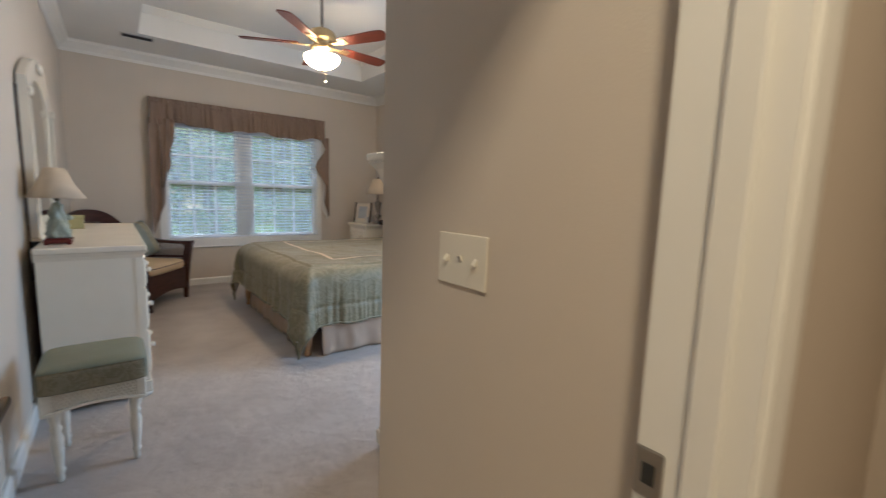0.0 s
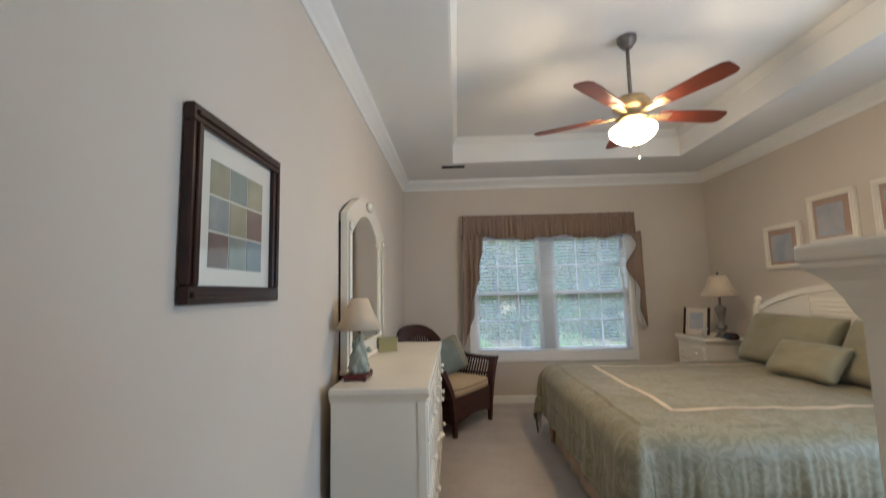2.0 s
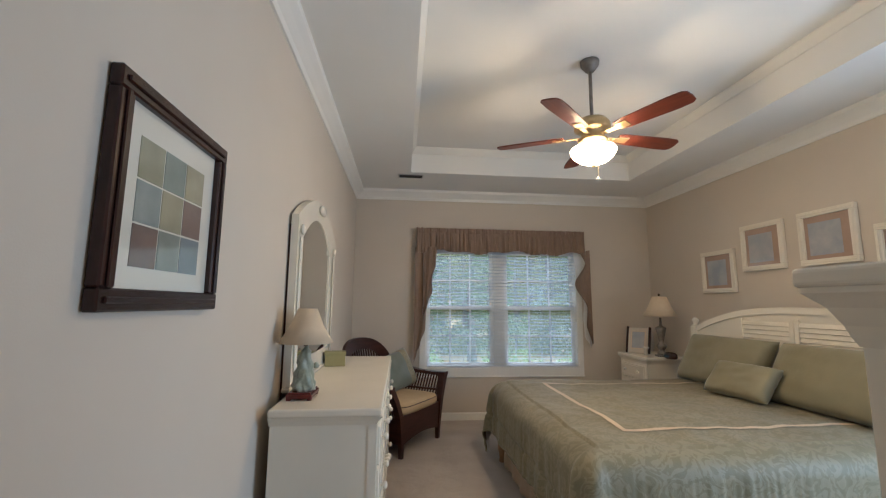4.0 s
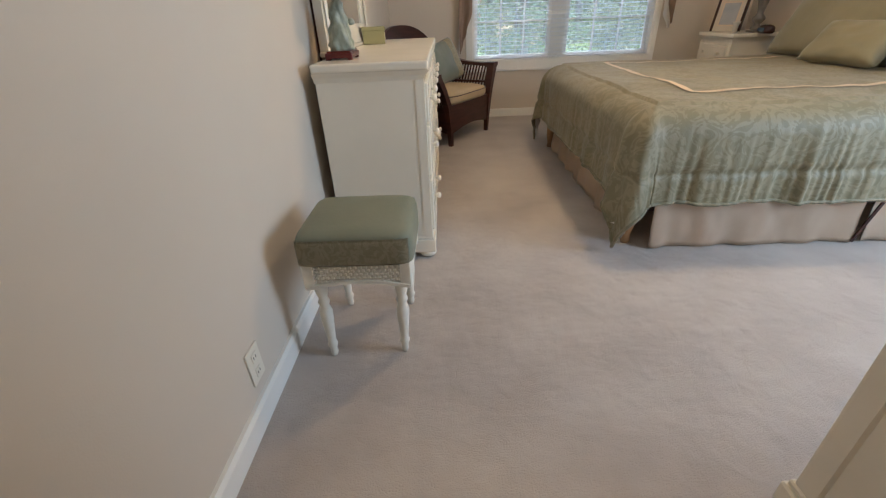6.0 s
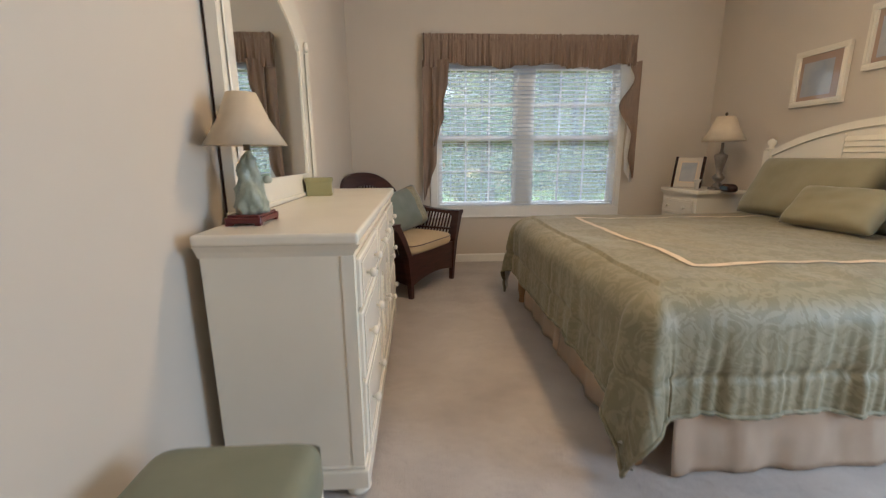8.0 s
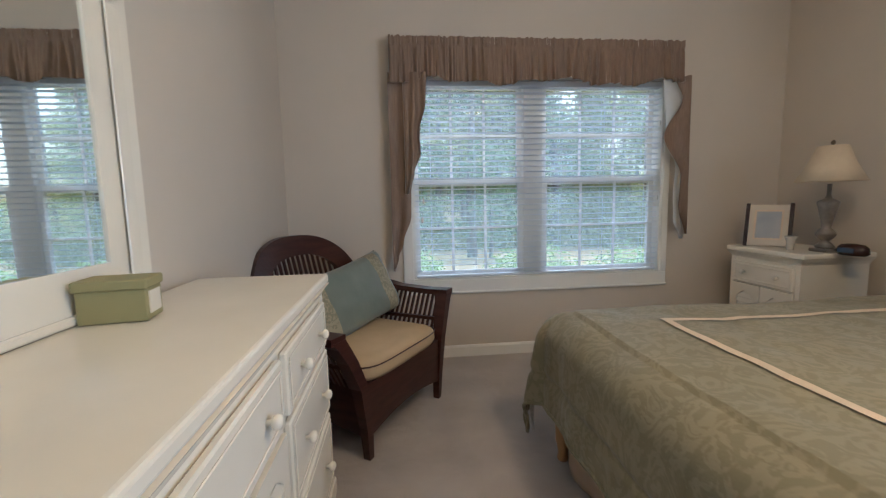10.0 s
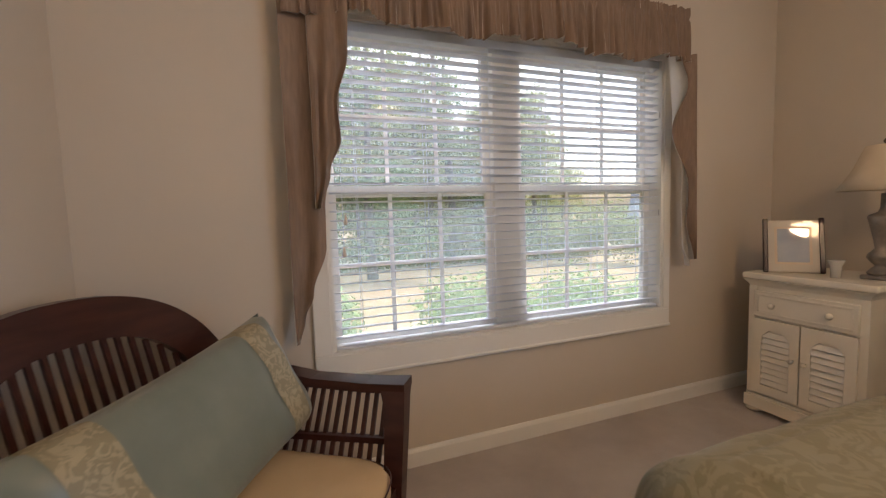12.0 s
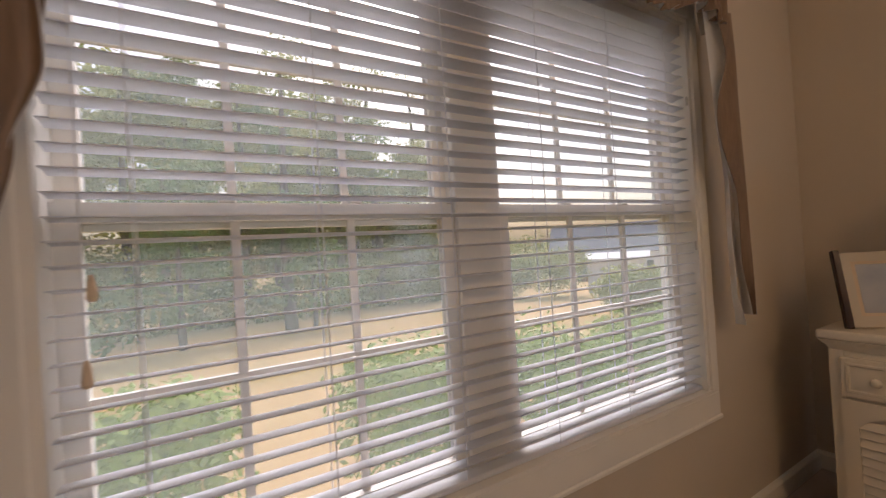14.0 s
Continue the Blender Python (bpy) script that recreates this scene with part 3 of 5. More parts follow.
c = thing("curtain", "taupe satin side curtain with a folded pale lining", "curtain", group="curtains at the window")
front = cascade(((0, 0.13), (0.12, 0.07), (0.36, 0.215), (0.62, 0.06), (0.8, 0.075), (1.0, 0.012)), 0.90, 0.0, 0.3)
part("cloth", sheet(front, 40, 90), M_CURTAIN, c, smooth=True)
part("facing", sheet(lift(front, -0.003), 40, 90), M_SHEER, c, "pale facing", True)
back = cascade(((0, 0.22), (0.30, 0.19), (0.55, 0.10), (0.70, 0.115), (0.88, 0.10), (1.0, 0.03)), 0.86, 0.028, 1.4)
part("lining", sheet(back, 40, 90), M_SHEER, c, "pale lining", True)


# ---- turned and panelled furniture ----
def knob(parent, m, r=0.017):
    k = part("knob", lathe([(0.006, 0), (0.006, 0.010), (r * 0.75, 0.014), (r, 0.022), (r * 0.85, 0.030), (r * 0.35, 0.034)], 14), M_CREAM, parent, "", True)
    k.matrix_basis = m
    return k


def drawer(parent, w, h, knobs, m):
    """A drawer front in its own plane: x across, z up, front towards -y."""
    bm = box(-w / 2, w / 2, -0.014, 0.006, -h / 2, h / 2, 0.005)
    d = part("drawer", bm, M_CREAM, parent)
    d.matrix_basis = m
    b2 = bmesh.new()
    f = 0.018
    for a in ((-w / 2 + f, w / 2 - f, h / 2 - f - 0.012, h / 2 - f), (-w / 2 + f, w / 2 - f, -h / 2 + f, -h / 2 + f + 0.012),
              (-w / 2 + f, -w / 2 + f + 0.012, -h / 2 + f + 0.012, h / 2 - f - 0.012), (w / 2 - f - 0.012, w / 2 - f, -h / 2 + f + 0.012, h / 2 - f - 0.012)):
        add_box(b2, a[0], a[1], -0.0185, -0.014, a[2], a[3], 0.002)
    part("bead", b2, M_CREAM, d)
    for x in knobs:
        knob(d, pose(x, -0.014, 0, 90, 0, 0))
    return d


def louver_door(parent, w, h, m, knob_x):
    """A cabinet door with an arched, louvred opening."""
    arch = []
    iw, z0, z1 = w / 2 - 0.045, -h / 2 + 0.05, h / 2 - 0.10
    bm = bmesh.new()
    n = 12
    top = [(-iw + 2 * iw * k / n, z1 + 0.05 * math.sin(math.pi * k / n)) for k in range(n + 1)]
    inner = [(-iw, z0)] + top + [(iw, z0)]
    # frame: stiles, bottom rail, arched top rail
    add_box(bm, -w / 2, -iw, -0.014, 0.006, -h / 2, h / 2)
    add_box(bm, iw, w / 2, -0.014, 0.006, -h / 2, h / 2)
    add_box(bm, -iw, iw, -0.014, 0.006, -h / 2, z0)
    for (xa, za), (xb, zb) in zip(top, top[1:]):
        vs = [bm.verts.new((x, y, z)) for y in (-0.014, 0.006) for x, z in ((xa, za), (xb, zb), (xb, h / 2), (xa, h / 2))]
        for f in ((0, 1, 2, 3), (7, 6, 5, 4), (0, 4, 5, 1), (2, 6, 7, 3)):
            bm.faces.new([vs[i] for i in f])
    bmesh.ops.remove_doubles(bm, verts=bm.verts, dist=0.0002)
    d = part("door", bm, M_CREAM, parent)
    d.matrix_basis = m
    part("backing", box(-iw, iw, 0.002, 0.005, z0, z1 + 0.05), M_CREAM, d)
    count = int((z1 + 0.03 - z0) / 0.034)
    slat = None
    for k in range(count):
        z = z0 + 0.02 + k * 0.034
        if slat is None:
            slat = part("slat", prism([(-0.012, -0.014), (-0.009, -0.016), (0.002, 0.012), (-0.001, 0.014)], 'x', -iw, iw), M_CREAM, d)
            slat.location = (0, 0, z)
        else:
            o = new("slat", slat.data)
            o.parent = d
            o.location = (0, 0, z)
    knob(d, pose(knob_x, -0.014, 0.02, 90, 0, 0), 0.013)
    return d


def case_piece(name, label, category, at, w, d, h, foot=True):
    """A cream cabinet: x across, front at y = 0 facing -y, back at y = d. Returns the thing."""
    t = thing(name, label, category, at)
    bm = box(-w / 2 + 0.035, w / 2 - 0.035, 0.03, d - 0.005, 0.055, h - 0.075)
    part("body", bm, M_CREAM, t)
    for sx in (-1, 1):
        post = part("corner_post", prism([(sx * (w / 2 - 0.032), 0.022), (sx * (w / 2 - 0.075), 0.022), (sx * (w / 2 - 0.075), 0.06), (sx * (w / 2 - 0.032), 0.06)], 'z', 0.09, h - 0.075), M_CREAM, t)
    # flared moulding under the top, and the top itself
    for k, (z0, z1, o0, o1) in enumerate(((h - 0.075, h - 0.055, 0.0, 0.010), (h - 0.055, h - 0.035, 0.012, 0.028))):
        bm = bmesh.new()
        a, b = w / 2 - 0.035 + o0, w / 2 - 0.035 + o1
        lo = [(-a, 0.024 - o0, z0), (a, 0.024 - o0, z0), (a, d, z0), (-a, d, z0)]
        hi = [(-b, 0.024 - o1, z1), (b, 0.024 - o1, z1), (b, d, z1), (-b, d, z1)]
        vs = [bm.verts.new(v) for v in lo + hi]
        for f in ((0, 1, 2, 3), (4, 5, 6, 7), (0, 1, 5, 4), (1, 2, 6, 5), (2, 3, 7, 6), (3, 0, 4, 7)):
            bm.faces.new([vs[i] for i in f])
        part("moulding", bm, M_CREAM, t)
    part("top", box(-w / 2, w / 2, 0, d, h - 0.035, h, 0.010, 3), M_CREAM, t)
    # plinth
    bm = bmesh.new()
    for a, z0, z1 in ((0.0, 0.03, 0.10), (0.008, 0.10, 0.115)):
        add_box(bm, -w / 2 + 0.022 + a, w / 2 - 0.022 - a, 0.008 + a, d - 0.004, z0, z1, 0.004)
    part("plinth", bm, M_CREAM, t)
    if foot:
        for x in (-w / 2 + 0.06, w / 2 - 0.06):
            for y in (0.05, d - 0.05):
                part("bun_foot", lathe([(0.025, 0), (0.04, 0.008), (0.045, 0.018), (0.036, 0.03)], 16, at=(x, y, 0)), M_CREAM, t, smooth=True)
    return t


# dresser, along the west wall, facing +x
DL = 1.815
dresser = case_piece("dresser", "long cream lacquered dresser with louvred doors and knobs", "dresser", pose(0.521, 5.356, 0, 0, 0, 90.4), DL, 0.477, 0.92)
cols3 = (-0.57, 0.0, 0.57)
for cx in cols3:
    drawer(dresser, 0.53, 0.165, (-0.13, 0.13), pose(cx, 0.022, 0.745))
for cx in (-0.57, 0.57):
    drawer(dresser, 0.53, 0.235, (-0.13, 0.13), pose(cx, 0.022, 0.53))
    drawer(dresser, 0.53, 0.265, (-0.13, 0.13), pose(cx, 0.022, 0.265))
for sx in (-1, 1):
    louver_door(dresser, 0.262, 0.51, pose(sx * 0.134, 0.022, 0.39), -sx * 0.105)

# arched mirror standing on the dresser
mirror = thing("dresser_mirror", "arched mirror in a carved cream frame on the dresser", "mirror")
MY0, MY1, MZ0 = 4.785, 5.965, 0.922


def arch(y0, y1, zs, za, n=28):
    return [(y0 + (y1 - y0) * k / n, zs + (za - zs) * (1 - (2 * k / n - 1) ** 2)) for k in range(n + 1)]


GY0, GY1 = 4.935, 5.815
outer = arch(MY0, MY1, 1.83, 2.02)
inner = arch(GY0, GY1, 1.72, 1.90)
bm = bmesh.new()
loop_o = [(MY0, MZ0)] + outer + [(MY1, MZ0)]
loop_i = [(GY0, 1.045)] + inner + [(GY1, 1.045)]
ring = {}
for name, loop in (("o", loop_o), ("i", loop_i)):
    for x in (0.014, 0.052):
        ring[name, x] = [bm.verts.new((x if name == "o" else x - (0.012 if x > 0.03 else 0), y, z)) for y, z in loop]
nn = len(loop_o)
for k in range(nn):
    j = (k + 1) % nn
    for a, b in ((("o", 0.014), ("o", 0.052)), (("o", 0.052), ("i", 0.052)), (("i", 0.052), ("i", 0.014)), (("i", 0.014), ("o", 0.014))):
        bm.faces.new((ring[a][k], ring[a][j], ring[b][j], ring[b][k]))
frame_m = part("frame", bm, M_CREAM, mirror)
bm = bmesh.new()
vs = [bm.verts.new((0.034, y, z)) for y, z in loop_i]
bm.faces.new(vs)
ext = bmesh.ops.extrude_face_region(bm, geom=bm.faces[:])
for v in ext["geom"]:
    if isinstance(v, bmesh.types.BMVert):
        v.co.x -= 0.008
part("glass", bm, M_MIRROR, mirror, "silvered mirror glass")
part("back_board", box(0.002, 0.013, MY0 + 0.012, MY1 - 0.012, 0.7, 1.78), M_DARKWOOD, mirror, "dark back board")
bm = lathe([(0.002, 0.0), (0.03, 0.005), (0.035, 0.015), (0.02, 0.03)], 14)
for v in bm.verts:
    v.co = Vector((0.044 + v.co.z, (MY0 + MY1) / 2 + v.co.x * 2.6, 1.975 + v.co.y))
part("crest", bm, M_CREAM, frame_m, "carved crest", True)
for y in (MY0 + 0.07, MY1 - 0.07):
    bm = lathe([(0.002, 0.0), (0.028, 0.004), (0.03, 0.012), (0.012, 0.022)], 12)
    for v in bm.verts:
        v.co = Vector((0.050 + v.co.z, y + v.co.x, 1.76 + v.co.y))
    part("rosette", bm, M_CREAM, frame_m, smooth=True)
    part("pilaster", box(0.052, 0.058, y - 0.025, y + 0.025, 1.0, 1.72, 0.003), M_CREAM, frame_m)
part("ledge", box(0.014, 0.060, MY0 - 0.02, MY1 + 0.02, MZ0, MZ0 + 0.022, 0.005), M_CREAM, mirror)


def shade_mesh(r0, r1, h, z, at, sides=24):
    bm = bmesh.new()
    rings = []
    for r, zz in ((r0, 0), (r0 - 0.004 - (r0 - r1) * 0.55, h * 0.5), (r1, h), (r1 - 0.003, h), (r0 - 0.008 - (r0 - r1) * 0.55, h * 0.5), (r0 - 0.004, 0)):
        rings.append([bm.verts.new((at[0] + r * math.cos(2 * math.pi * k / sides), at[1] + r * math.sin(2 * math.pi * k / sides), z + zz)) for k in range(sides)])
    for a, b in zip(rings, rings[1:] + rings[:1]):
        for k in range(sides):
            bm.faces.new((a[k], a[(k + 1) % sides], b[(k + 1) % sides], b[k]))
    return bm


# lamp with a carved celadon body
LX, LY = 0.142, 4.69
lamp = thing("table_lamp", "celadon ceramic table lamp on a rosewood stand, unlit", "lamp")
bm = box(LX - 0.062, LX + 0.055, LY - 0.085, LY + 0.085, 0.927, 0.948, 0.003)
add_box(bm, LX - 0.055, LX + 0.048, LY - 0.078, LY + 0.078, 0.947, 0.955, 0.002)
stand = part("stand", bm, M_REDWOOD, lamp, "rosewood stand")
for sx in (-0.05, 0.043):
    for sy in (-0.073, 0.073):
        part("stand_foot", box(LX + sx - 0.01, LX + sx + 0.01, LY + sy - 0.01, LY + sy + 0.01, 0.916, 0.928), M_REDWOOD, stand)
bm = lathe([(0.052, 0), (0.054, 0.02), (0.047, 0.05), (0.042, 0.08), (0.037, 0.11), (0.031, 0.14), (0.022, 0.17), (0.014, 0.19), (0.011, 0.205)], 40, at=(LX, LY, 0.955))
bmesh.ops.subdivide_edges(bm, edges=bm.edges[:], cuts=1, use_grid_fill=True)
for v in bm.verts:
    n3 = noise.noise(v.co * 26) * 0.015 + noise.noise(v.co * 60) * 0.009
    d = Vector((v.co.x - LX, v.co.y - LY, 0))
    v.co += d.normalized() * n3 if d.length > 1e-4 else Vector()
part("base", bm, M_JADE, lamp, "carved celadon body", True)
bm = lathe([(0.012, 0), (0.018, 0.01), (0.012, 0.022), (0.004, 0.028)], 12, at=(LX + 0.045, LY + 0.03, 1.05))
part("ornament", bm, M_JADE, lamp, smooth=True)
part("socket", lathe([(0.011, 0), (0.011, 0.03), (0.014, 0.032), (0.014, 0.06)], 14, at=(LX, LY, 1.158)), M_BRONZE, lamp, smooth=True)
part("shade", shade_mesh(0.128, 0.045, 0.164, 1.174, (LX, LY)), M_SHADE, lamp, "tan pleated fabric shade", True)

gift = thing("olive_box", "small olive green box on the dresser", "box", pose(0.134, 5.655, 0.922, 0, 0, 9))
body_b = part("body", box(-0.07, 0.07, 0, 0.09, 0, 0.076, 0.002), M_OLIVEBOX, gift)
part("lid", box(-0.075, 0.075, -0.005, 0.095, 0.076, 0.1, 0.003), M_OLIVEBOX, gift)
part("end_label", box(0.07, 0.073, 0.015, 0.075, 0.015, 0.068), M_CREAM, gift, "cream end label")

# ---- upholstered bench by the dresser ----
stool = thing("vanity_stool", "white wicker vanity stool with a sage green padded seat", "stool", pose(0.006, -0.028, 0))
sx0, sx1, sy0, sy1 = 0.092, 0.472, 3.80, 4.15
bm = box(sx0, sx1, sy0, sy1, 0.392, 0.498)
bmesh.ops.subdivide_edges(bm, edges=bm.edges[:], cuts=15, use_grid_fill=True)
scx, scy = (sx0 + sx1) / 2, (sy0 + sy1) / 2
for v in bm.verts:
    # rounded box: press the corners in, swell the top
    p = [(v.co.x - scx) / 0.19, (v.co.y - scy) / 0.175, (v.co.z - 0.392) / 0.106]
    over = max(0.0, p[2])
    r = (abs(p[0]) ** 9 + abs(p[1]) ** 9 + 0.9 * over ** 7) ** (1 / 9)
    k = 1 / r if r > 1 else 1.0
    v.co = Vector((scx + 0.19 * p[0] * k, scy + 0.175 * p[1] * k, 0.392 + 0.106 * p[2] * k))
    v.co.z += 0.010 * over * (1 - p[0] ** 2) * (1 - p[1] ** 2)
seat = part("seat", bm, M_GREENV, stool, "sage green padded seat", True)


def end_band(y, side):
    """Damask facing along one end of the padded seat."""
    def fn(u, v):
        z = 0.396 + 0.085 * v
        x = scx + 0.178 * (2 * u - 1)
        edge = max(0.0, abs(2 * u - 1) ** 14 + 0.8 * v ** 10)
        return (x, y + side * (0.0035 - 0.010 * edge + 0.002 * noise.noise((u * 9, v * 3, y))), z)
    return fn


for y, side in ((sy0, -1), (sy1, 1)):
    bm = sheet(end_band(y, side), 40, 12)
    bmesh.ops.solidify(bm, geom=bm.faces[:], thickness=0.002)
    part("end_band", bm, M_STOOLF, seat, "embroidered damask end band", True)
# woven apron
M_STOOLWOOD = mat("white_wicker", (0.74, 0.70, 0.60), 0.55, (0.80, 0.76, 0.66), 30)
ax0, ax1, ay0, ay1 = 0.112, 0.453, 3.818, 4.132
apron = part("apron", box(ax0, ax1, ay0, ay1, 0.325, 0.39), M_STOOLWOOD, stool, "woven wicker apron")
weave = bmesh.new()
for row in range(5):
    z = 0.322 + row * 0.0125
    for k in range(19):
        x = ax0 + 0.008 + (ax1 - ax0 - 0.016) * (k + 0.5 * (row % 2)) / 19
        for y in (ay0 - 0.004, ay1 + 0.004):
            add_box(weave, x, x + 0.011, y - 0.004, y + 0.004, z, z + 0.009, 0.002)
    for k in range(25):
        y = ay0 + 0.008 + (ay1 - ay0 - 0.016) * (k + 0.5 * (row % 2)) / 25
        for x in (ax0 - 0.004, ax1 + 0.004):
            add_box(weave, x - 0.004, x + 0.004, y, y + 0.011, z, z + 0.009, 0.002)
tagged(part("wicker_weave", weave, M_STOOLWOOD, apron), kind="stuff")
for y in (ay0 - 0.006, ay1 + 0.006):
    pts = [(ax0 + (ax1 - ax0) * k / 10, 0.298 + 0.022 * math.sin(math.pi * k / 10)) for k in range(11)]
    part("arched_rail", prism([(x, z) for x, z in pts] + [(x, z + 0.012) for x, z in reversed(pts)], 'y', y - 0.007, y + 0.007), M_STOOLWOOD, apron)
leg_prof = [(0.010, 0), (0.014, 0.012), (0.012, 0.03), (0.019, 0.05), (0.014, 0.062), (0.015, 0.075), (0.022, 0.16), (0.023, 0.19), (0.015, 0.215), (0.021, 0.23), (0.015, 0.245), (0.022, 0.275), (0.024, 0.30), (0.024, 0.335)]
for (fx, fy), (tx, ty) in (((0.152, 3.822), (0.145, 3.845)), ((0.412, 3.835), (0.42, 3.845)), ((0.152, 4.125), (0.145, 4.11)), ((0.412, 4.125), (0.42, 4.11))):
    bm = lathe(leg_prof, 14)
    for v in bm.verts:
        k = v.co.z / 0.335
        v.co = Vector((fx + (tx - fx) * k + v.co.x, fy + (ty - fy) * k + v.co.y, v.co.z))
    part("leg", bm, M_STOOLWOOD, stool, smooth=True)
for x in (ax0 + 0.012, ax1 - 0.012):
    for y in (ay0 + 0.012, ay1 - 0.012):
        part("corner_post", box(x - 0.02, x + 0.02, y - 0.02, y + 0.02, 0.295, 0.392, 0.004), M_STOOLWOOD, stool)


# ---- framed art ----
def framed(name, label, y0, y1, z0, z1, wall_x, out, fw, frame_mat, depth=0.03):
    """A square picture on a wall at wall_x; out: +1 faces +x."""
    t = thing(name, label, "picture")
    xa, xb = wall_x + out * 0.002, wall_x + out * depth
    for a in ((y0, y1, z0, z0 + fw), (y0, y1, z1 - fw, z1), (y0, y0 + fw, z0 + fw, z1 - fw), (y1 - fw, y1, z0 + fw, z1 - fw)):
        bm = box(min(xa, xb), max(xa, xb), a[0], a[1], a[2], a[3], 0.004)
        part("frame_side", bm, frame_mat, t)
        inset = 0.3
        ym, zm = (a[0] + a[1]) / 2, (a[2] + a[3]) / 2
        hy, hz = (a[1] - a[0]) / 2, (a[3] - a[2]) / 2
        if hy > hz:
            hz *= inset
            hy -= fw * 0.35
        else:
            hy *= inset
        bm = box(min(xb, xb + out * 0.006), max(xb, xb + out * 0.006), ym - hy, ym + hy, zm - hz, zm + hz, 0.0025)
        part("frame_ridge", bm, frame_mat, t)
    return t, xa


art, xa = framed("framed_art", "dark framed print of nine coloured squares behind glass", 3.430, 3.936, 1.343, 1.85, 0.0, 1, 0.048, M_BLACK)
part("mat_board", box(0.004, 0.013, 3.477, 3.889, 1.390, 1.803), glazed(mat("cream_mat", (0.70, 0.67, 0.58), 0.6)), art, "cream mat behind glass")
tints = ((0.25, 0.24, 0.16), (0.20, 0.23, 0.20), (0.30, 0.28, 0.19), (0.23, 0.26, 0.25), (0.29, 0.27, 0.18), (0.17, 0.12, 0.10), (0.14, 0.10, 0.085), (0.20, 0.22, 0.19), (0.17, 0.20, 0.21))
for k, c in enumerate(tints):
    r, q = divmod(k, 3)
    y = 3.534 + 0.1 * q
    z = 1.64 - 0.1 * r
    part("print_square", box(0.013, 0.0145, y, y + 0.095, z, z + 0.095), glazed(mat("print_tint", c, 0.6, tuple(v * 1.25 for v in c), 14)), art)

for y0, zz, d in ((6.275, 1.505, 0.44), (5.735, 1.69, 0.44), (5.16, 1.69, 0.44), (4.62, 1.505, 0.44)):
    p, _ = framed("framed_print", "small white framed pastel print above the headboard", y0, y0 + d, zz, zz + 0.425, W, -1, 0.045, M_CREAM, 0.035)
    p["group"] = "prints above the bed"
    part("mat_board", box(W - 0.016, W - 0.006, y0 + 0.044, y0 + d - 0.044, zz + 0.044, zz + 0.381), M_DUSTY, p, "dusty pink mat")
    part("print", box(W - 0.0175, W - 0.016, y0 + 0.115, y0 + d - 0.075, zz + 0.075, zz + 0.33), M_SKYART, p, "pale blue print")

# ---- bed ----
bed = thing("bed", "king bed frame with cream headboard and wooden legs", "bed")
BX0, BX1, BY0, BY1 = 1.50, 3.50, 4.52, 6.42
BC = (BY0 + BY1) / 2
part("side_rail", box(BX0 + 0.05, BX1, BY0 + 0.04, BY0 + 0.07, 0.18, 0.30), M_DARKWOOD, bed)
part("side_rail", box(BX0 + 0.05, BX1, BY1 - 0.07, BY1 - 0.04, 0.18, 0.30), M_DARKWOOD, bed)
part("foot_rail", box(BX0 + 0.05, BX0 + 0.08, BY0 + 0.07, BY1 - 0.07, 0.18, 0.30), M_DARKWOOD, bed)
M_OAK = mat("oak_leg", (0.30, 0.17, 0.08), 0.45, (0.36, 0.21, 0.10), 9, stretch=(1, 1, 0.2))
for x, y in ((BX0 + 0.005, BY0 + 0.06), (BX0 + 0.0, BY1 - 0.055), (BX1 - 0.08, BY0 + 0.06), (BX1 - 0.08, BY1 - 0.06)):
    part("leg", lathe([(0.022, 0), (0.027, 0.01), (0.022, 0.04), (0.034, 0.10), (0.036, 0.20)], 14, at=(x, y, 0)), M_OAK, bed, "turned wooden leg", True)
part("box_spring", box(BX0 + 0.04, BX1, BY0 + 0.03, BY1 - 0.03, 0.30, 0.44, 0.02), M_LINING, bed)
part("mattress", box(BX0 + 0.08, BX1, BY0 + 0.09, BY1 - 0.07, 0.44, 0.635, 0.05, 3), M_LINING, bed)
# headboard with an arched rail, posts and a louvred middle
HX = 3.535
hb = part("headboard", bmesh.new(), M_CREAM, bed, "cream arched headboard")
HW = 1.06


def rail_z(y):
    k = (y - BC) / HW
    return 1.165 + 0.20 * (1 - abs(k) ** 2.4)


bm = bmesh.new()
n = 40
for k in range(n):
    ya, yb = BC - HW + 2 * HW * k / n, BC - HW + 2 * HW * (k + 1) / n
    za, zb = rail_z(ya), rail_z(yb)
    for x0, x1, lo, hi in ((HX, HX + 0.025, None, -0.03), (HX - 0.018, HX + 0.035, -0.05, 0.0)):
        a0, b0 = (0.35, 0.35) if lo is None else (za + lo, zb + lo)
        vs = [bm.verts.new(v) for v in ((x0, ya, a0), (x0, yb, b0), (x0, yb, zb + hi), (x0, ya, za + hi), (x1, ya, a0), (x1, yb, b0), (x1, yb, zb + hi), (x1, ya, za + hi))]
        for f in ((0, 1, 2, 3), (7, 6, 5, 4), (0, 4, 5, 1), (2, 6, 7, 3)):
            bm.faces.new([vs[i] for i in f])
bmesh.ops.remove_doubles(bm, verts=bm.verts, dist=0.0005)
bmesh.ops.recalc_face_normals(bm, faces=bm.faces)
bm.to_mesh(hb.data)
bm.free()
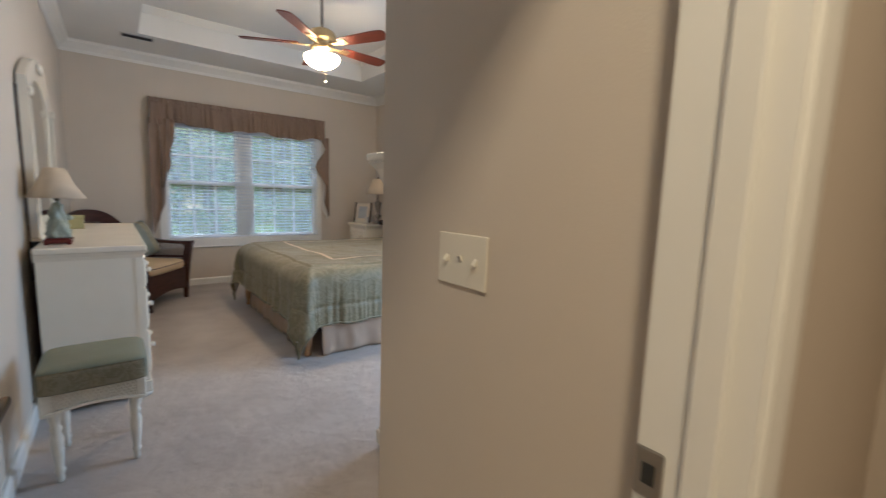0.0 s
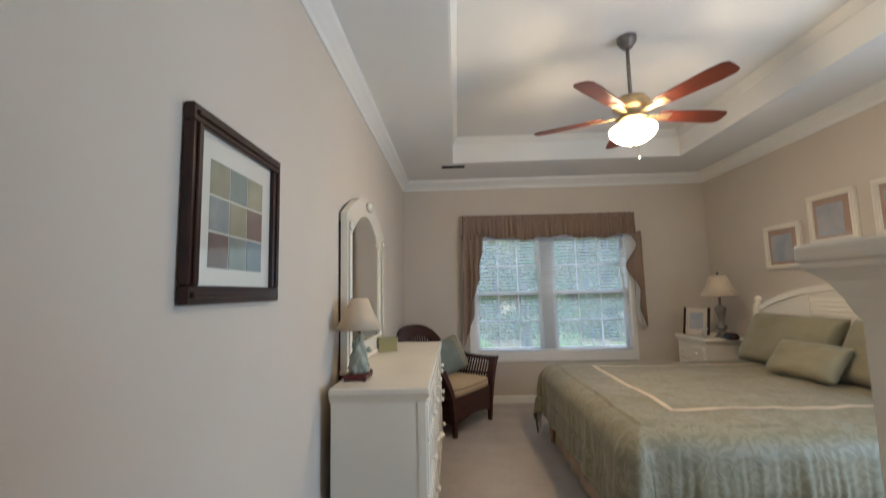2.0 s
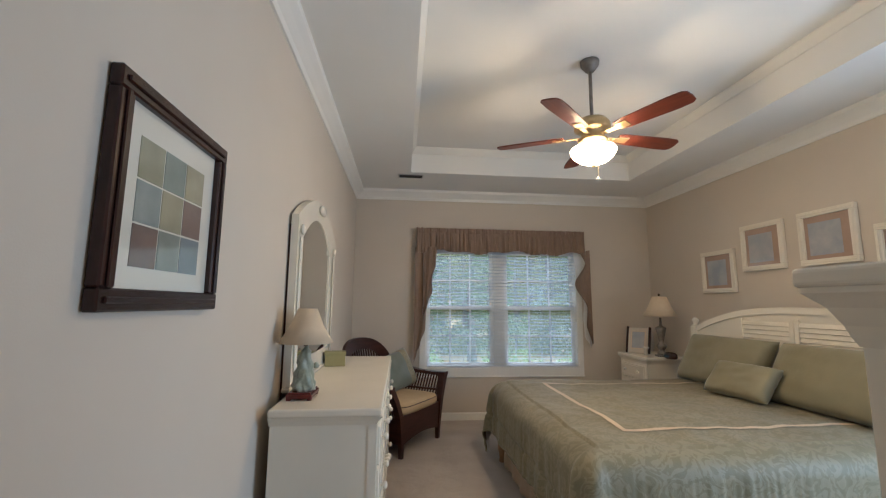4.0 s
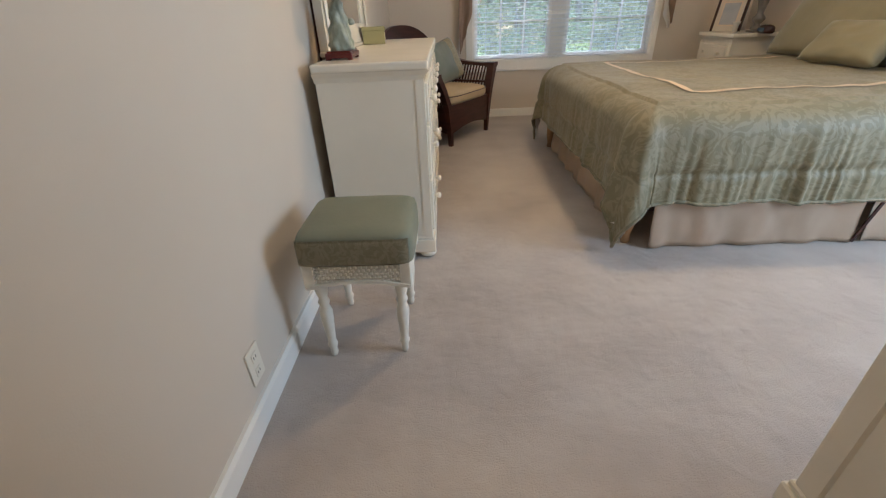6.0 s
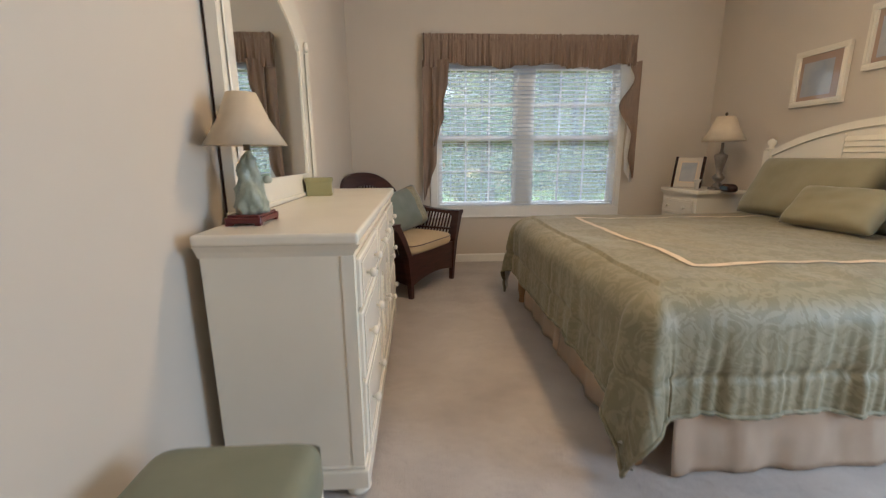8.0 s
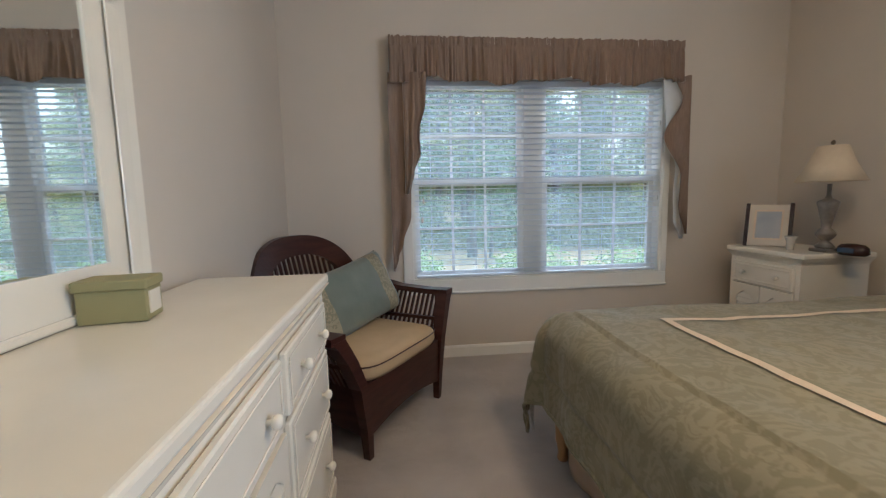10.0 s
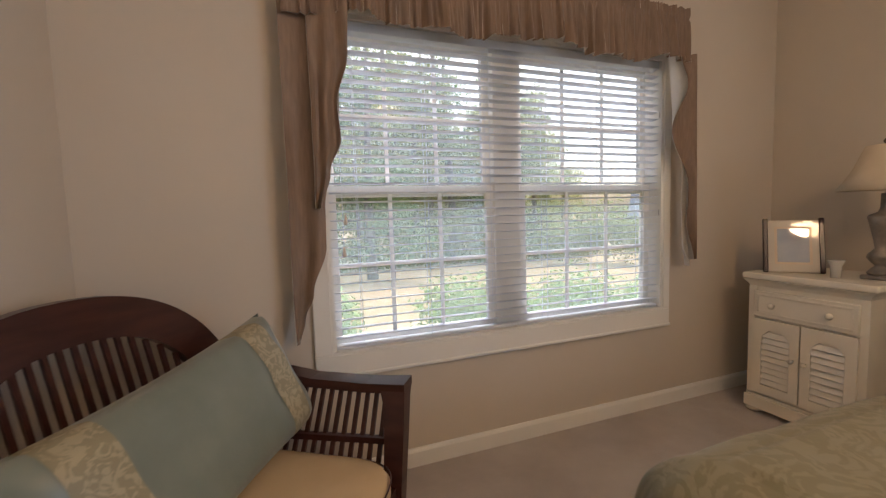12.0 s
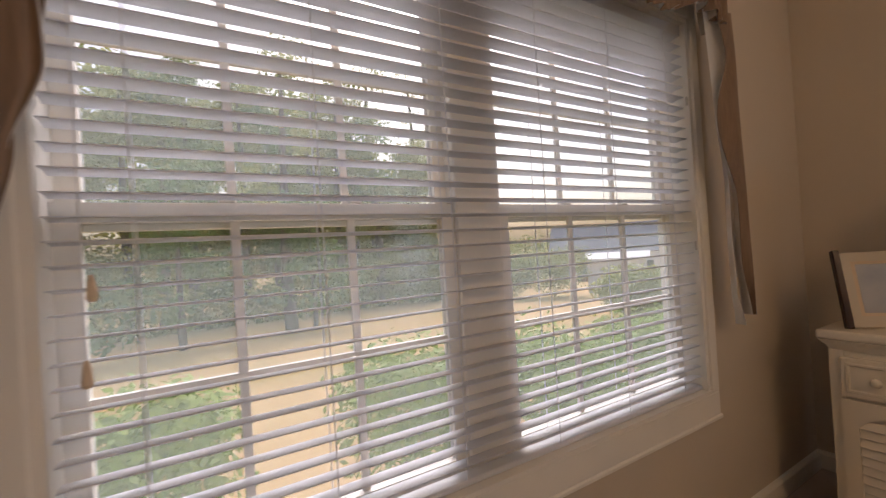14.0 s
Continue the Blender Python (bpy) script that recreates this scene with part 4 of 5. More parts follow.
for y in (BC - HW - 0.025, BC + HW + 0.025):
    post = part("post", box(HX - 0.03, HX + 0.04, y - 0.035, y + 0.035, 0, 1.17, 0.006), M_CREAM, hb)
    bm = lathe([(0.038, 0), (0.038, 0.012), (0.016, 0.022), (0.032, 0.05), (0.030, 0.07), (0.012, 0.085), (0.004, 0.09)], 16, at=(HX + 0.005, y, 1.17))
    part("finial", bm, M_CREAM, hb, smooth=True)
slat = None
for sgn in (-1, 1):
    for k in range(9):
        z = 0.93 + 0.036 * k
        w = 0.23
        bm = prism([(HX - 0.014, z), (HX - 0.010, z - 0.002), (HX - 0.001, z + 0.030), (HX - 0.004, z + 0.032)], 'y', BC + sgn * 0.26 - w, BC + sgn * 0.26 + w)
        part("louvre", bm, M_CREAM, hb)
    for y in (BC + sgn * 0.02, BC + sgn * 0.5):
        part("stile", box(HX - 0.016, HX, y - 0.018, y + 0.018, 0.75, 1.27), M_CREAM, hb)

# dust ruffle
ruffle = thing("bed_skirt", "pale pink satin bed skirt hanging to the carpet", "bed skirt")


def skirt_fn(x0, y0, x1, y1, nx, ny, seed):
    def fn(u, v):
        s = u * math.hypot(x1 - x0, y1 - y0)
        wave = 0.010 * math.sin(s * 26 + seed) + 0.013 * noise.noise((s * 6, v * 2, seed)) + 0.008 * noise.noise((s * 17, v * 3, seed + 4))
        flare = 0.022 * v * v
        o = wave * (0.25 + 0.75 * v) + flare
        return (x0 + (x1 - x0) * u + nx * o, y0 + (y1 - y0) * u + ny * o, 0.36 - 0.352 * v + 0.006 * v * noise.noise((s * 9, 2, seed)))
    return fn


def skirt_panel(name, *a):
    fn = skirt_fn(*a)
    bm = sheet(fn, int(60 * math.hypot(a[2] - a[0], a[3] - a[1])) + 8, 14)
    geo = bmesh.ops.solidify(bm, geom=bm.faces[:], thickness=0.003)
    return part(name, bm, M_SKIRT, ruffle, smooth=True)


skirt_panel("skirt_panel", BX0 + 0.09, BY0 + 0.0, 2.60, BY0 + 0.0, 0, -1, 1)
skirt_panel("skirt_panel", 2.645, BY0 + 0.0, BX1, BY0 + 0.0, 0, -1, 3)
skirt_panel("skirt_panel", BX0 + 0.02, BY0 + 0.11, BX0 + 0.02, BC - 0.02, -1, 0, 5)
skirt_panel("skirt_panel", BX0 + 0.02, BC + 0.0, BX0 + 0.02, BY1 - 0.12, -1, 0, 7)
skirt_panel("skirt_panel", BX0 + 0.02, BY1, BX1, BY1, 0, 1, 9)
# shade of the gap between two panels, laid over it as a dark strip
part("slit_shade", prism([(2.585, 0.01), (2.60, 0.01), (2.66, 0.22), (2.645, 0.22)], 'y', BY0 - 0.035, BY0 - 0.028), M_DARKWOOD, ruffle, "dark strip as the shaded gap in the skirt")

# comforter: lies on the mattress and hangs over foot and sides
CT = 0.695
CX, CY0, CY1, RR = BX0 - 0.075, BY0 - 0.02, BY1 + 0.12, 0.13


def hang(e):
    """Way out and down for a length e of cloth past the edge."""
    q = RR * math.pi / 2
    if e < q:
        return RR * math.sin(e / RR), RR * (1 - math.cos(e / RR))
    return RR + 0.02 * (e - q), RR + (e - q)


def spread(a, b):
    """Cloth coordinates to a place: a along the bed, b across it."""
    ix0, iy0, iy1 = CX + RR, CY0 + RR, CY1 - RR
    ex = max(0.0, ix0 - a)
    side = -1 if b < BC else 1
    ey = max(0.0, iy0 - b) if side < 0 else max(0.0, b - iy1)
    puff = 0.013 * noise.noise((a * 3.1, b * 3.1, 0.3)) + 0.006 * noise.noise((a * 9, b * 9, 1.3))
    r = math.hypot(ex, ey)
    x, y, z = max(a, ix0), min(max(b, iy0), iy1), CT + puff
    # the top domes down a little towards its edges
    z -= 0.022 * max(0, 1 - (min(b - CY0, CY1 - b, a - CX + 0.05) / 0.45)) ** 2 if r == 0 else 0.022
    if r > 0:
        out, down = hang(r)
        th = math.atan2(ey, ex)
        corner = math.sin(2 * th)
        fold = corner * (0.032 * math.sin(7 * th) + 0.105) * min(1, r / 0.5)
        along = a if ey > ex else b
        drape = min(1, max(0, r - 0.12) / 0.3)
        rip = 1.5 * drape * (0.25 + 1.1 * max(0, noise.noise((along * 1.7, 3.3, side)) + 0.35)) * (0.016 * noise.noise((along * 10, r * 1.2, 2 + side)) + 0.006 * noise.noise((along * 36, r * 1.1, 6 + side)) * (1.7 if side < 0 and ey > 0 else 0.5))
        tuck = -0.012 * math.exp(-((r - 0.36) / 0.018) ** 2)
        o = out + fold + rip + tuck
        x -= o * math.cos(th)
        y += side * o * math.sin(th)
        z -= down
        z = max(z, 0.02 + 0.01 * noise.noise((a * 8, b * 8, 5)))
    return Vector((x, y, z))


A0, A1, B0, B1 = CX + RR - 0.50, BX1 - 0.04, CY0 + RR - 0.505, CY1 - RR + 0.52


def comf_fn(u, v):
    return spread(A0 + (A1 - A0) * u, B0 + (B1 - B0) * v)


comf = thing("comforter", "sage green damask comforter with a cream ribbon border", "comforter")
part("cover", sheet(comf_fn, 340, 260), M_SPREAD, comf, smooth=True)
part("underside", sheet(lift(comf_fn, -0.028), 120, 130), M_LINING, comf, "pale underside", True)


def ribbon(a0, b0, a1, b1, w=0.016):
    d = Vector((a1 - a0, b1 - b0)).normalized()
    nrm = Vector((-d.y, d.x))

    def fn(u, v):
        a = a0 + (a1 - a0) * u + nrm.x * w * (2 * v - 1)
        b = b0 + (b1 - b0) * u + nrm.y * w * (2 * v - 1)
        return spread(a, b) + Vector((0, 0, 0.005))
    return fn


for a in ((1.82, 4.842, 3.40, 4.842), (1.82, 4.826, 1.82, 6.156), (1.82, 6.14, 3.40, 6.14)):
    part("ribbon", sheet(ribbon(*a), 90, 3), M_PIPING, comf, "cream ribbon", True)
# rolled hem
hem = bmesh.new()
path = [spread(A0, B0 + (B1 - B0) * k / 200) for k in range(201)]
left = [spread(A0 + (A1 - A0) * k / 200, B0) for k in range(200, 0, -1)]
right = [spread(A0 + (A1 - A0) * k / 200, B1) for k in range(1, 201)]
line = left + path + right
prev = None
for i, p in enumerate(line):
    d = (line[min(i + 1, len(line) - 1)] - line[max(i - 1, 0)]).normalized()
    s1 = d.cross(Vector((0, 0, 1)))
    s1 = s1.normalized() if s1.length > 1e-3 else Vector((1, 0, 0))
    s2 = d.cross(s1)
    ringv = [hem.verts.new(p + 0.009 * (s1 * math.cos(k * math.pi / 3) + s2 * math.sin(k * math.pi / 3))) for k in range(6)]
    if prev:
        for k in range(6):
            hem.faces.new((prev[k], prev[(k + 1) % 6], ringv[(k + 1) % 6], ringv[k]))
    prev = ringv
part("hem", hem, M_SPREAD, comf, "corded hem", True)


def pillow(name, label, w, h, t, m, material, flange=0.0, seed=0, group="", ears=0.06):
    """A stuffed pillow: w across x, h along z, thickness t along y; origin at its middle."""
    ob = thing(name, label, "pillow", m, group)
    bm = bmesh.new()
    n = 28
    for sgn in (-1, 1):
        g = []
        for i in range(n + 1):
            row = []
            for j in range(n + 1):
                u, v = 2 * i / n - 1, 2 * j / n - 1
                k = max(0, (1 - u ** 4)) ** 0.5 * max(0, (1 - v ** 4)) ** 0.5
                pinch = 1 - ears * (1 - abs(v) ** 2) * abs(u) ** 6 - 0.0
                pin2 = 1 - ears * (1 - abs(u) ** 2) * abs(v) ** 6
                y = sgn * t / 2 * k ** 0.8 + 0.010 * k * noise.noise((u * 2.5 + seed, v * 2.5, sgn))
                row.append(bm.verts.new((u * w / 2 * pinch, y, v * h / 2 * pin2)))
            g.append(row)
        for i in range(n):
            for j in range(n):
                bm.faces.new((g[i][j], g[i + 1][j], g[i + 1][j + 1], g[i][j + 1]))
    bmesh.ops.remove_doubles(bm, verts=bm.verts, dist=0.0008)
    part("cushion", bm, material, ob, smooth=True)
    return ob


# faces -x: turned so that its width runs along y
pillow("sham_pillow", "olive green pillow sham leaning on the headboard", 0.92, 0.46, 0.20, pose(3.33, 5.97, 0.90, -27, 0, -90), M_PILLOW, seed=1, group="pillows on the bed")
pillow("sham_pillow", "olive green pillow sham leaning on the headboard", 0.92, 0.46, 0.20, pose(3.33, 5.02, 0.90, -27, 0, -90), M_PILLOW, seed=4, group="pillows on the bed")
pillow("throw_pillow", "small olive green throw pillow lying against the shams", 0.52, 0.28, 0.13, pose(3.10, 5.52, 0.825, -38, 0, -84), M_PILLOW, seed=7)

# ---- nightstand and what stands on it ----
ns = case_piece("nightstand", "cream nightstand with a drawer and arched louvre doors", "nightstand", pose(3.20, 7.185, 0, 0, 0, -90), 0.60, 0.50, 0.818)
drawer(ns, 0.47, 0.15, (-0.13, 0.13), pose(0, 0.022, 0.645))
for sx in (-1, 1):
    louver_door(ns, 0.232, 0.43, pose(sx * 0.119, 0.022, 0.345), -sx * 0.09)

pf = thing("photo_frame", "photo frame with black lacquer sides on the nightstand", "picture frame", pose(3.345, 7.30, 0.82, -15, 0, -50))
part("panel", box(-0.115, 0.115, 0, 0.012, 0.004, 0.30, 0.003), mat("glazed_cream_mat", (0.62, 0.56, 0.46), 0.08, spec=0.3), pf, "cream mat behind glass")
part("photo", box(-0.07, 0.07, -0.0015, 0.0, 0.06, 0.25), M_SKYART, pf, "pale picture")
part("photo_border", box(-0.082, 0.082, -0.0008, 0.0002, 0.048, 0.262), M_PIPING, pf)
for x0, x1 in ((-0.135, -0.112), (0.112, 0.135)):
    part("side_bar", box(x0, x1, -0.008, 0.02, 0, 0.31, 0.003), M_BLACK, pf, "black lacquer side")
part("strut", box(-0.02, 0.02, 0.013, 0.019, 0.03, 0.2), M_BLACK, pf)

NX, NY = 3.445, 6.985
lamp2 = thing("bedside_lamp", "bronze urn lamp with a flared cream shade, unlit", "lamp")
bm = box(NX - 0.055, NX + 0.055, NY - 0.055, NY + 0.055, 0.819, 0.84, 0.004)
part("plinth", bm, M_PEWTER, lamp2)
part("base", lathe([(0.045, 0), (0.05, 0.01), (0.035, 0.03), (0.02, 0.045), (0.035, 0.06), (0.052, 0.085), (0.050, 0.10), (0.024, 0.13), (0.03, 0.17), (0.045, 0.24), (0.056, 0.285), (0.05, 0.295), (0.02, 0.31), (0.012, 0.33), (0.012, 0.40)], 22, at=(NX, NY, 0.84)), M_PEWTER, lamp2, "aged bronze urn body", True)
part("shade", shade_mesh(0.175, 0.075, 0.215, 1.255, (NX, NY)), M_SHADE, lamp2, "flared cream fabric shade", True)
part("finial", lathe([(0.004, 0), (0.012, 0.008), (0.013, 0.018), (0.004, 0.03)], 12, at=(NX, NY, 1.475)), M_BRONZE, lamp2, smooth=True)
clock = thing("alarm_clock", "black rounded alarm clock on the nightstand", "clock", pose(3.42, 6.86 - 0.06, 0.819, 0, 0, -90))
bm = lathe([(0.07, 0), (0.085, 0.012), (0.08, 0.045), (0.06, 0.062), (0.02, 0.068)], 22)
bmesh.ops.scale(bm, vec=(1.0, 0.62, 1.0), verts=bm.verts)
part("body", bm, M_BLACK, clock, smooth=True)
part("display", prism([(-0.053, 0.018), (-0.050, 0.044), (-0.047, 0.044), (-0.05, 0.018)], 'x', -0.045, 0.045), mat("dark_display", (0.02, 0.03, 0.05), 0.1), clock, "dark display")
cup = thing("candle_cup", "small pale glass candle cup beside the lamp", "candle")
part("cup", lathe([(0.02, 0), (0.022, 0.06), (0.034, 0.085), (0.036, 0.09), (0.03, 0.088), (0.018, 0.06)], 18, at=(3.33, 7.105, 0.819)), mat("frosted_cup", (0.6, 0.58, 0.54), 0.25), cup, smooth=True)

# ---- tall chest by the entry ----
arm = thing("tall_chest", "tall cream chest of drawers with a deep cornice", "chest of drawers")
AX0, AX1, AY0, AY1 = 1.369, 2.334, 2.58, 3.225
part("body", box(AX0 + 0.006, AX1 - 0.006, AY0, AY1 - 0.02, 0.06, 1.31), M_CREAM, arm)
for x0, x1 in ((AX0, AX0 + 0.05), (AX1 - 0.05, AX1)):
    part("corner_post", box(x0, x1, AY1 - 0.06, AY1, 0.1, 1.31, 0.006), M_CREAM, arm)
part("corner_post", box(AX0, AX0 + 0.02, AY0, AY0 + 0.05, 0.1, 1.31, 0.004), M_CREAM, arm)
cove = [(0.0, 1.30), (0.006, 1.315), (0.012, 1.335), (0.026, 1.365), (0.044, 1.385), (0.05, 1.39), (0.05, 1.40)]
bm = bmesh.new()
prev = None
for o, z in cove:
    rv = [bm.verts.new(v) for v in ((AX0 - o, AY0, z), (AX1 + o, AY0, z), (AX1 + o, AY1 + o, z), (AX0 - o, AY1 + o, z))]
    if prev:
        for k in range(4):
            bm.faces.new((prev[k], prev[(k + 1) % 4], rv[(k + 1) % 4], rv[k]))
    else:
        bm.faces.new(rv)
    prev = rv
bm.faces.new(prev)
part("cornice", bm, M_CREAM, arm, "deep moulded cornice")
part("top", box(AX0 - 0.058, AX1 + 0.058, AY0, AY1 + 0.058, 1.40, 1.435, 0.009, 3), M_CREAM, arm)
bm = box(AX0 - 0.014, AX1 + 0.014, AY0, AY1 + 0.014, 0.03, 0.10, 0.005)
add_box(bm, AX0 - 0.006, AX1 + 0.006, AY0, AY1 + 0.006, 0.10, 0.118, 0.004)
part("plinth", bm, M_CREAM, arm)
for x in (AX0 + 0.04, AX1 - 0.04):
    for y in (AY0 + 0.05, AY1 - 0.035):
        part("bun_foot", lathe([(0.025, 0), (0.04, 0.008), (0.045, 0.018), (0.036, 0.03)], 16, at=(x, y, 0)), M_CREAM, arm, smooth=True)
for k in range(5):
    drawer(arm, 0.84, 0.215, (-0.25, 0.25), pose((AX0 + AX1) / 2, AY1 - 0.012, 0.245 + 0.232 * k, 0, 0, 180))

# ---- corner armchair ----
chair = thing("armchair", "dark mahogany slatted armchair with a tan seat cushion", "armchair", pose(0.817, 6.762, 0, 0, 0, 56.5))
for sx in (-1, 1):
    # front legs flare outwards above the seat into the arm posts
    bm = bmesh.new()
    prevr = None
    for z, x, y, r in ((0, 0.335, 0.02, 0.016), (0.16, 0.345, 0.02, 0.021), (0.36, 0.375, 0.022, 0.027), (0.50, 0.435, 0.032, 0.030), (0.58, 0.480, 0.045, 0.034), (0.615, 0.505, 0.055, 0.040)):
        rv = [bm.verts.new((sx * x + a * r, y + b * r * 1.1, z)) for a, b in ((-1, -1), (1, -1), (1, 1), (-1, 1))]
        if prevr:
            for k in range(4):
                bm.faces.new((prevr[k], prevr[(k + 1) % 4], rv[(k + 1) % 4], rv[k]))
        else:
            bm.faces.new(rv)
        prevr = rv
    bm.faces.new(prevr)
    part("front_leg", bm, M_DARKWOOD, chair)
    part("back_leg", prism([(0.60, 0), (0.64, 0), (0.635, 0.45), (0.59, 0.45)], 'x', sx * 0.30 - 0.02, sx * 0.30 + 0.02), M_DARKWOOD, chair)
    # arm rail
    bm = bmesh.new()
    prevr = None
    for y, x, z, w in ((0.012, 0.508, 0.622, 0.044), (0.15, 0.503, 0.618, 0.040), (0.35, 0.485, 0.630, 0.036), (0.50, 0.460, 0.665, 0.034), (0.62, 0.430, 0.715, 0.03)):
        rv = [bm.verts.new((sx * x + a * w, y, z + b * 0.016)) for a, b in ((-1, -1), (1, -1), (1, 1), (-1, 1))]
        if prevr:
            for k in range(4):
                bm.faces.new((prevr[k], prevr[(k + 1) % 4], rv[(k + 1) % 4], rv[k]))
        else:
            bm.faces.new(rv)
        prevr = rv
    bm.faces.new(prevr)
    part("arm_rail", bm, M_DARKWOOD, chair)
    for k in range(15):
        y = 0.085 + k * 0.033
        xt, xb = 0.497 - 0.06 * max(0, (y - 0.15)), 0.37 - 0.05 * (y / 0.6)
        bm = bmesh.new()
        lo = [bm.verts.new((sx * xb + a * 0.006, y + b * 0.007, 0.34)) for a, b in ((-1, -1), (1, -1), (1, 1), (-1, 1))]
        hi = [bm.verts.new((sx * xt + a * 0.006, y + b * 0.007, 0.615 + 0.06 * max(0, y - 0.38) / 0.2)) for a, b in ((-1, -1), (1, -1), (1, 1), (-1, 1))]
        for q in range(4):
            bm.faces.new((lo[q], lo[(q + 1) % 4], hi[(q + 1) % 4], hi[q]))
        part("arm_slat", bm, M_DARKWOOD, chair)
    bm = bmesh.new()
    for (y0, x0, y1, x1) in ((0.03, 0.425, 0.58, 0.39),):
        vs = [bm.verts.new((sx * x + a, y, z)) for y, x in ((y0, x0), (y1, x1)) for a, z in ((-0.011, 0.455), (0.011, 0.455), (0.011, 0.475), (-0.011, 0.475))]
        for f in ((0, 1, 5, 4), (1, 2, 6, 5), (2, 3, 7, 6), (3, 0, 4, 7), (0, 1, 2, 3), (4, 5, 6, 7)):
            bm.faces.new([vs[i] for i in f])
    part("arm_stretcher", bm, M_DARKWOOD, chair)
    # side apron
    pts = [(0.03 + 0.56 * k / 10, 0.11 + 0.03 * math.sin(math.pi * k / 10)) for k in range(11)]
    part("side_apron", prism(pts + [(y, 0.36) for y, z in reversed(pts)], 'x', sx * 0.345 - 0.011, sx * 0.345 + 0.011), M_DARKWOOD, chair)
pts = [(-0.34 + 0.68 * k / 14, 0.105 + 0.045 * math.sin(math.pi * k / 14)) for k in range(15)]
part("front_apron", prism(pts + [(x, 0.36) for x, z in reversed(pts)], 'y', 0.008, 0.032), M_DARKWOOD, chair)
part("seat_deck", box(-0.36, 0.36, 0.03, 0.60, 0.335, 0.36), M_DARKWOOD, chair)
# arched back: a curved frame leaning back, with slats inside
lean = 0.26


def back_at(x, z):
    return (x, 0.585 + (z - 0.36) * lean + 0.10 * (1 - ((x - 0.03) / 0.5) ** 2), z)


bm = bmesh.new()
n = 36
prevr = None
for k in range(n + 1):
    a = math.pi * k / n
    ca, sa = math.cos(a), math.sin(a)
    wide = abs(ca) ** 0.8 * (1 if ca > 0 else -1)
    ro = (0.045 + 0.425 * wide, 0.60 + 0.395 * max(sa, 0.0) ** 0.9)
    ri = (0.045 + 0.315 * wide, 0.60 + 0.275 * max(sa, 0.0) ** 0.9)
    rv = []
    for (x, z), dy in ((ro, -0.018), (ri, -0.018), (ri, 0.018), (ro, 0.018)):
        p = back_at(x, z)
        rv.append(bm.verts.new((p[0], p[1] + dy, p[2])))
    if prevr:
        for q in range(4):
            bm.faces.new((prevr[q], prevr[(q + 1) % 4], rv[(q + 1) % 4], rv[q]))
    prevr = rv
part("back_frame", bm, M_DARKWOOD, chair)
for sx in (-1, 1):
    bm = bmesh.new()
    prevr = None
    for z in (0.34, 0.45, 0.61):
        rv = []
        for x, dy in ((0.425, -0.018), (0.315, -0.018), (0.315, 0.018), (0.425, 0.018)):
            p = back_at(0.045 + sx * x, z)
            rv.append(bm.verts.new((p[0], p[1] + dy, z)))
        if prevr:
            for q in range(4):
                bm.faces.new((prevr[q], prevr[(q + 1) % 4], rv[(q + 1) % 4], rv[q]))
        prevr = rv
    part("back_post", bm, M_DARKWOOD, chair)
for k in range(17):
    x = -0.255 + 0.0375 * k
    zt = 0.60 + 0.288 * max(0.05, 1 - ((x - 0.045) / 0.325) ** 2) ** 0.5
    bm = bmesh.new()
    rows2 = []
    for z in (0.40, (0.40 + zt) / 2, zt):
        p = back_at(x, z)
        rows2.append([bm.verts.new((x + a * 0.007, p[1] + b * 0.006, z)) for a, b in ((-1, -1), (1, -1), (1, 1), (-1, 1))])
    for r0, r1 in zip(rows2, rows2[1:]):
        for q in range(4):
            bm.faces.new((r0[q], r0[(q + 1) % 4], r1[(q + 1) % 4], r1[q]))
    part("back_slat", bm, M_DARKWOOD, chair)
part("back_rail", box(-0.37, 0.37, 0.62, 0.65, 0.36, 0.41), M_DARKWOOD, chair)
bm = bmesh.new()
n = 24
outl = []
for k in range(48):
    a = 2 * math.pi * k / 48
    c, s = math.cos(a), math.sin(a)
    outl.append((0.355 * abs(c) ** 0.35 * (1 if c > 0 else -1), 0.30 + 0.315 * abs(s) ** 0.35 * (1 if s > 0 else -1)))
rings = []
for f, z in ((0.96, 0.362), (1.0, 0.385), (1.0, 0.42), (0.96, 0.445), (0.8, 0.462), (0.4, 0.47)):
    rings.append([bm.verts.new((x * f, 0.30 + (y - 0.30) * f, z)) for x, y in outl])
for r0, r1 in zip(rings, rings[1:]):
    for q in range(48):
        bm.faces.new((r0[q], r0[(q + 1) % 48], r1[(q + 1) % 48], r1[q]))
bm.faces.new(rings[0])
bm.faces.new(rings[-1])
seatc = part("seat_cushion", bm, M_TAN, chair, "tan box cushion", True)
bm = bmesh.new()
for i in range(48):
    for zc in (0.432,):
        a, b = outl[i], outl[(i + 1) % 48]
        vs = [bm.verts.new((p[0] * 1.002, 0.30 + (p[1] - 0.30) * 1.002, zc + dz)) for p in (a, b) for dz in (-0.004, 0.004)]
        vo = [bm.verts.new((p[0] * 1.012, 0.30 + (p[1] - 0.30) * 1.012, zc)) for p in (a, b)]
        bm.faces.new((vs[0], vs[2], vo[1], vo[0]))
        bm.faces.new((vo[0], vo[1], vs[3], vs[1]))
part("piping", bm, M_DARKWOOD, seatc, "dark piping")

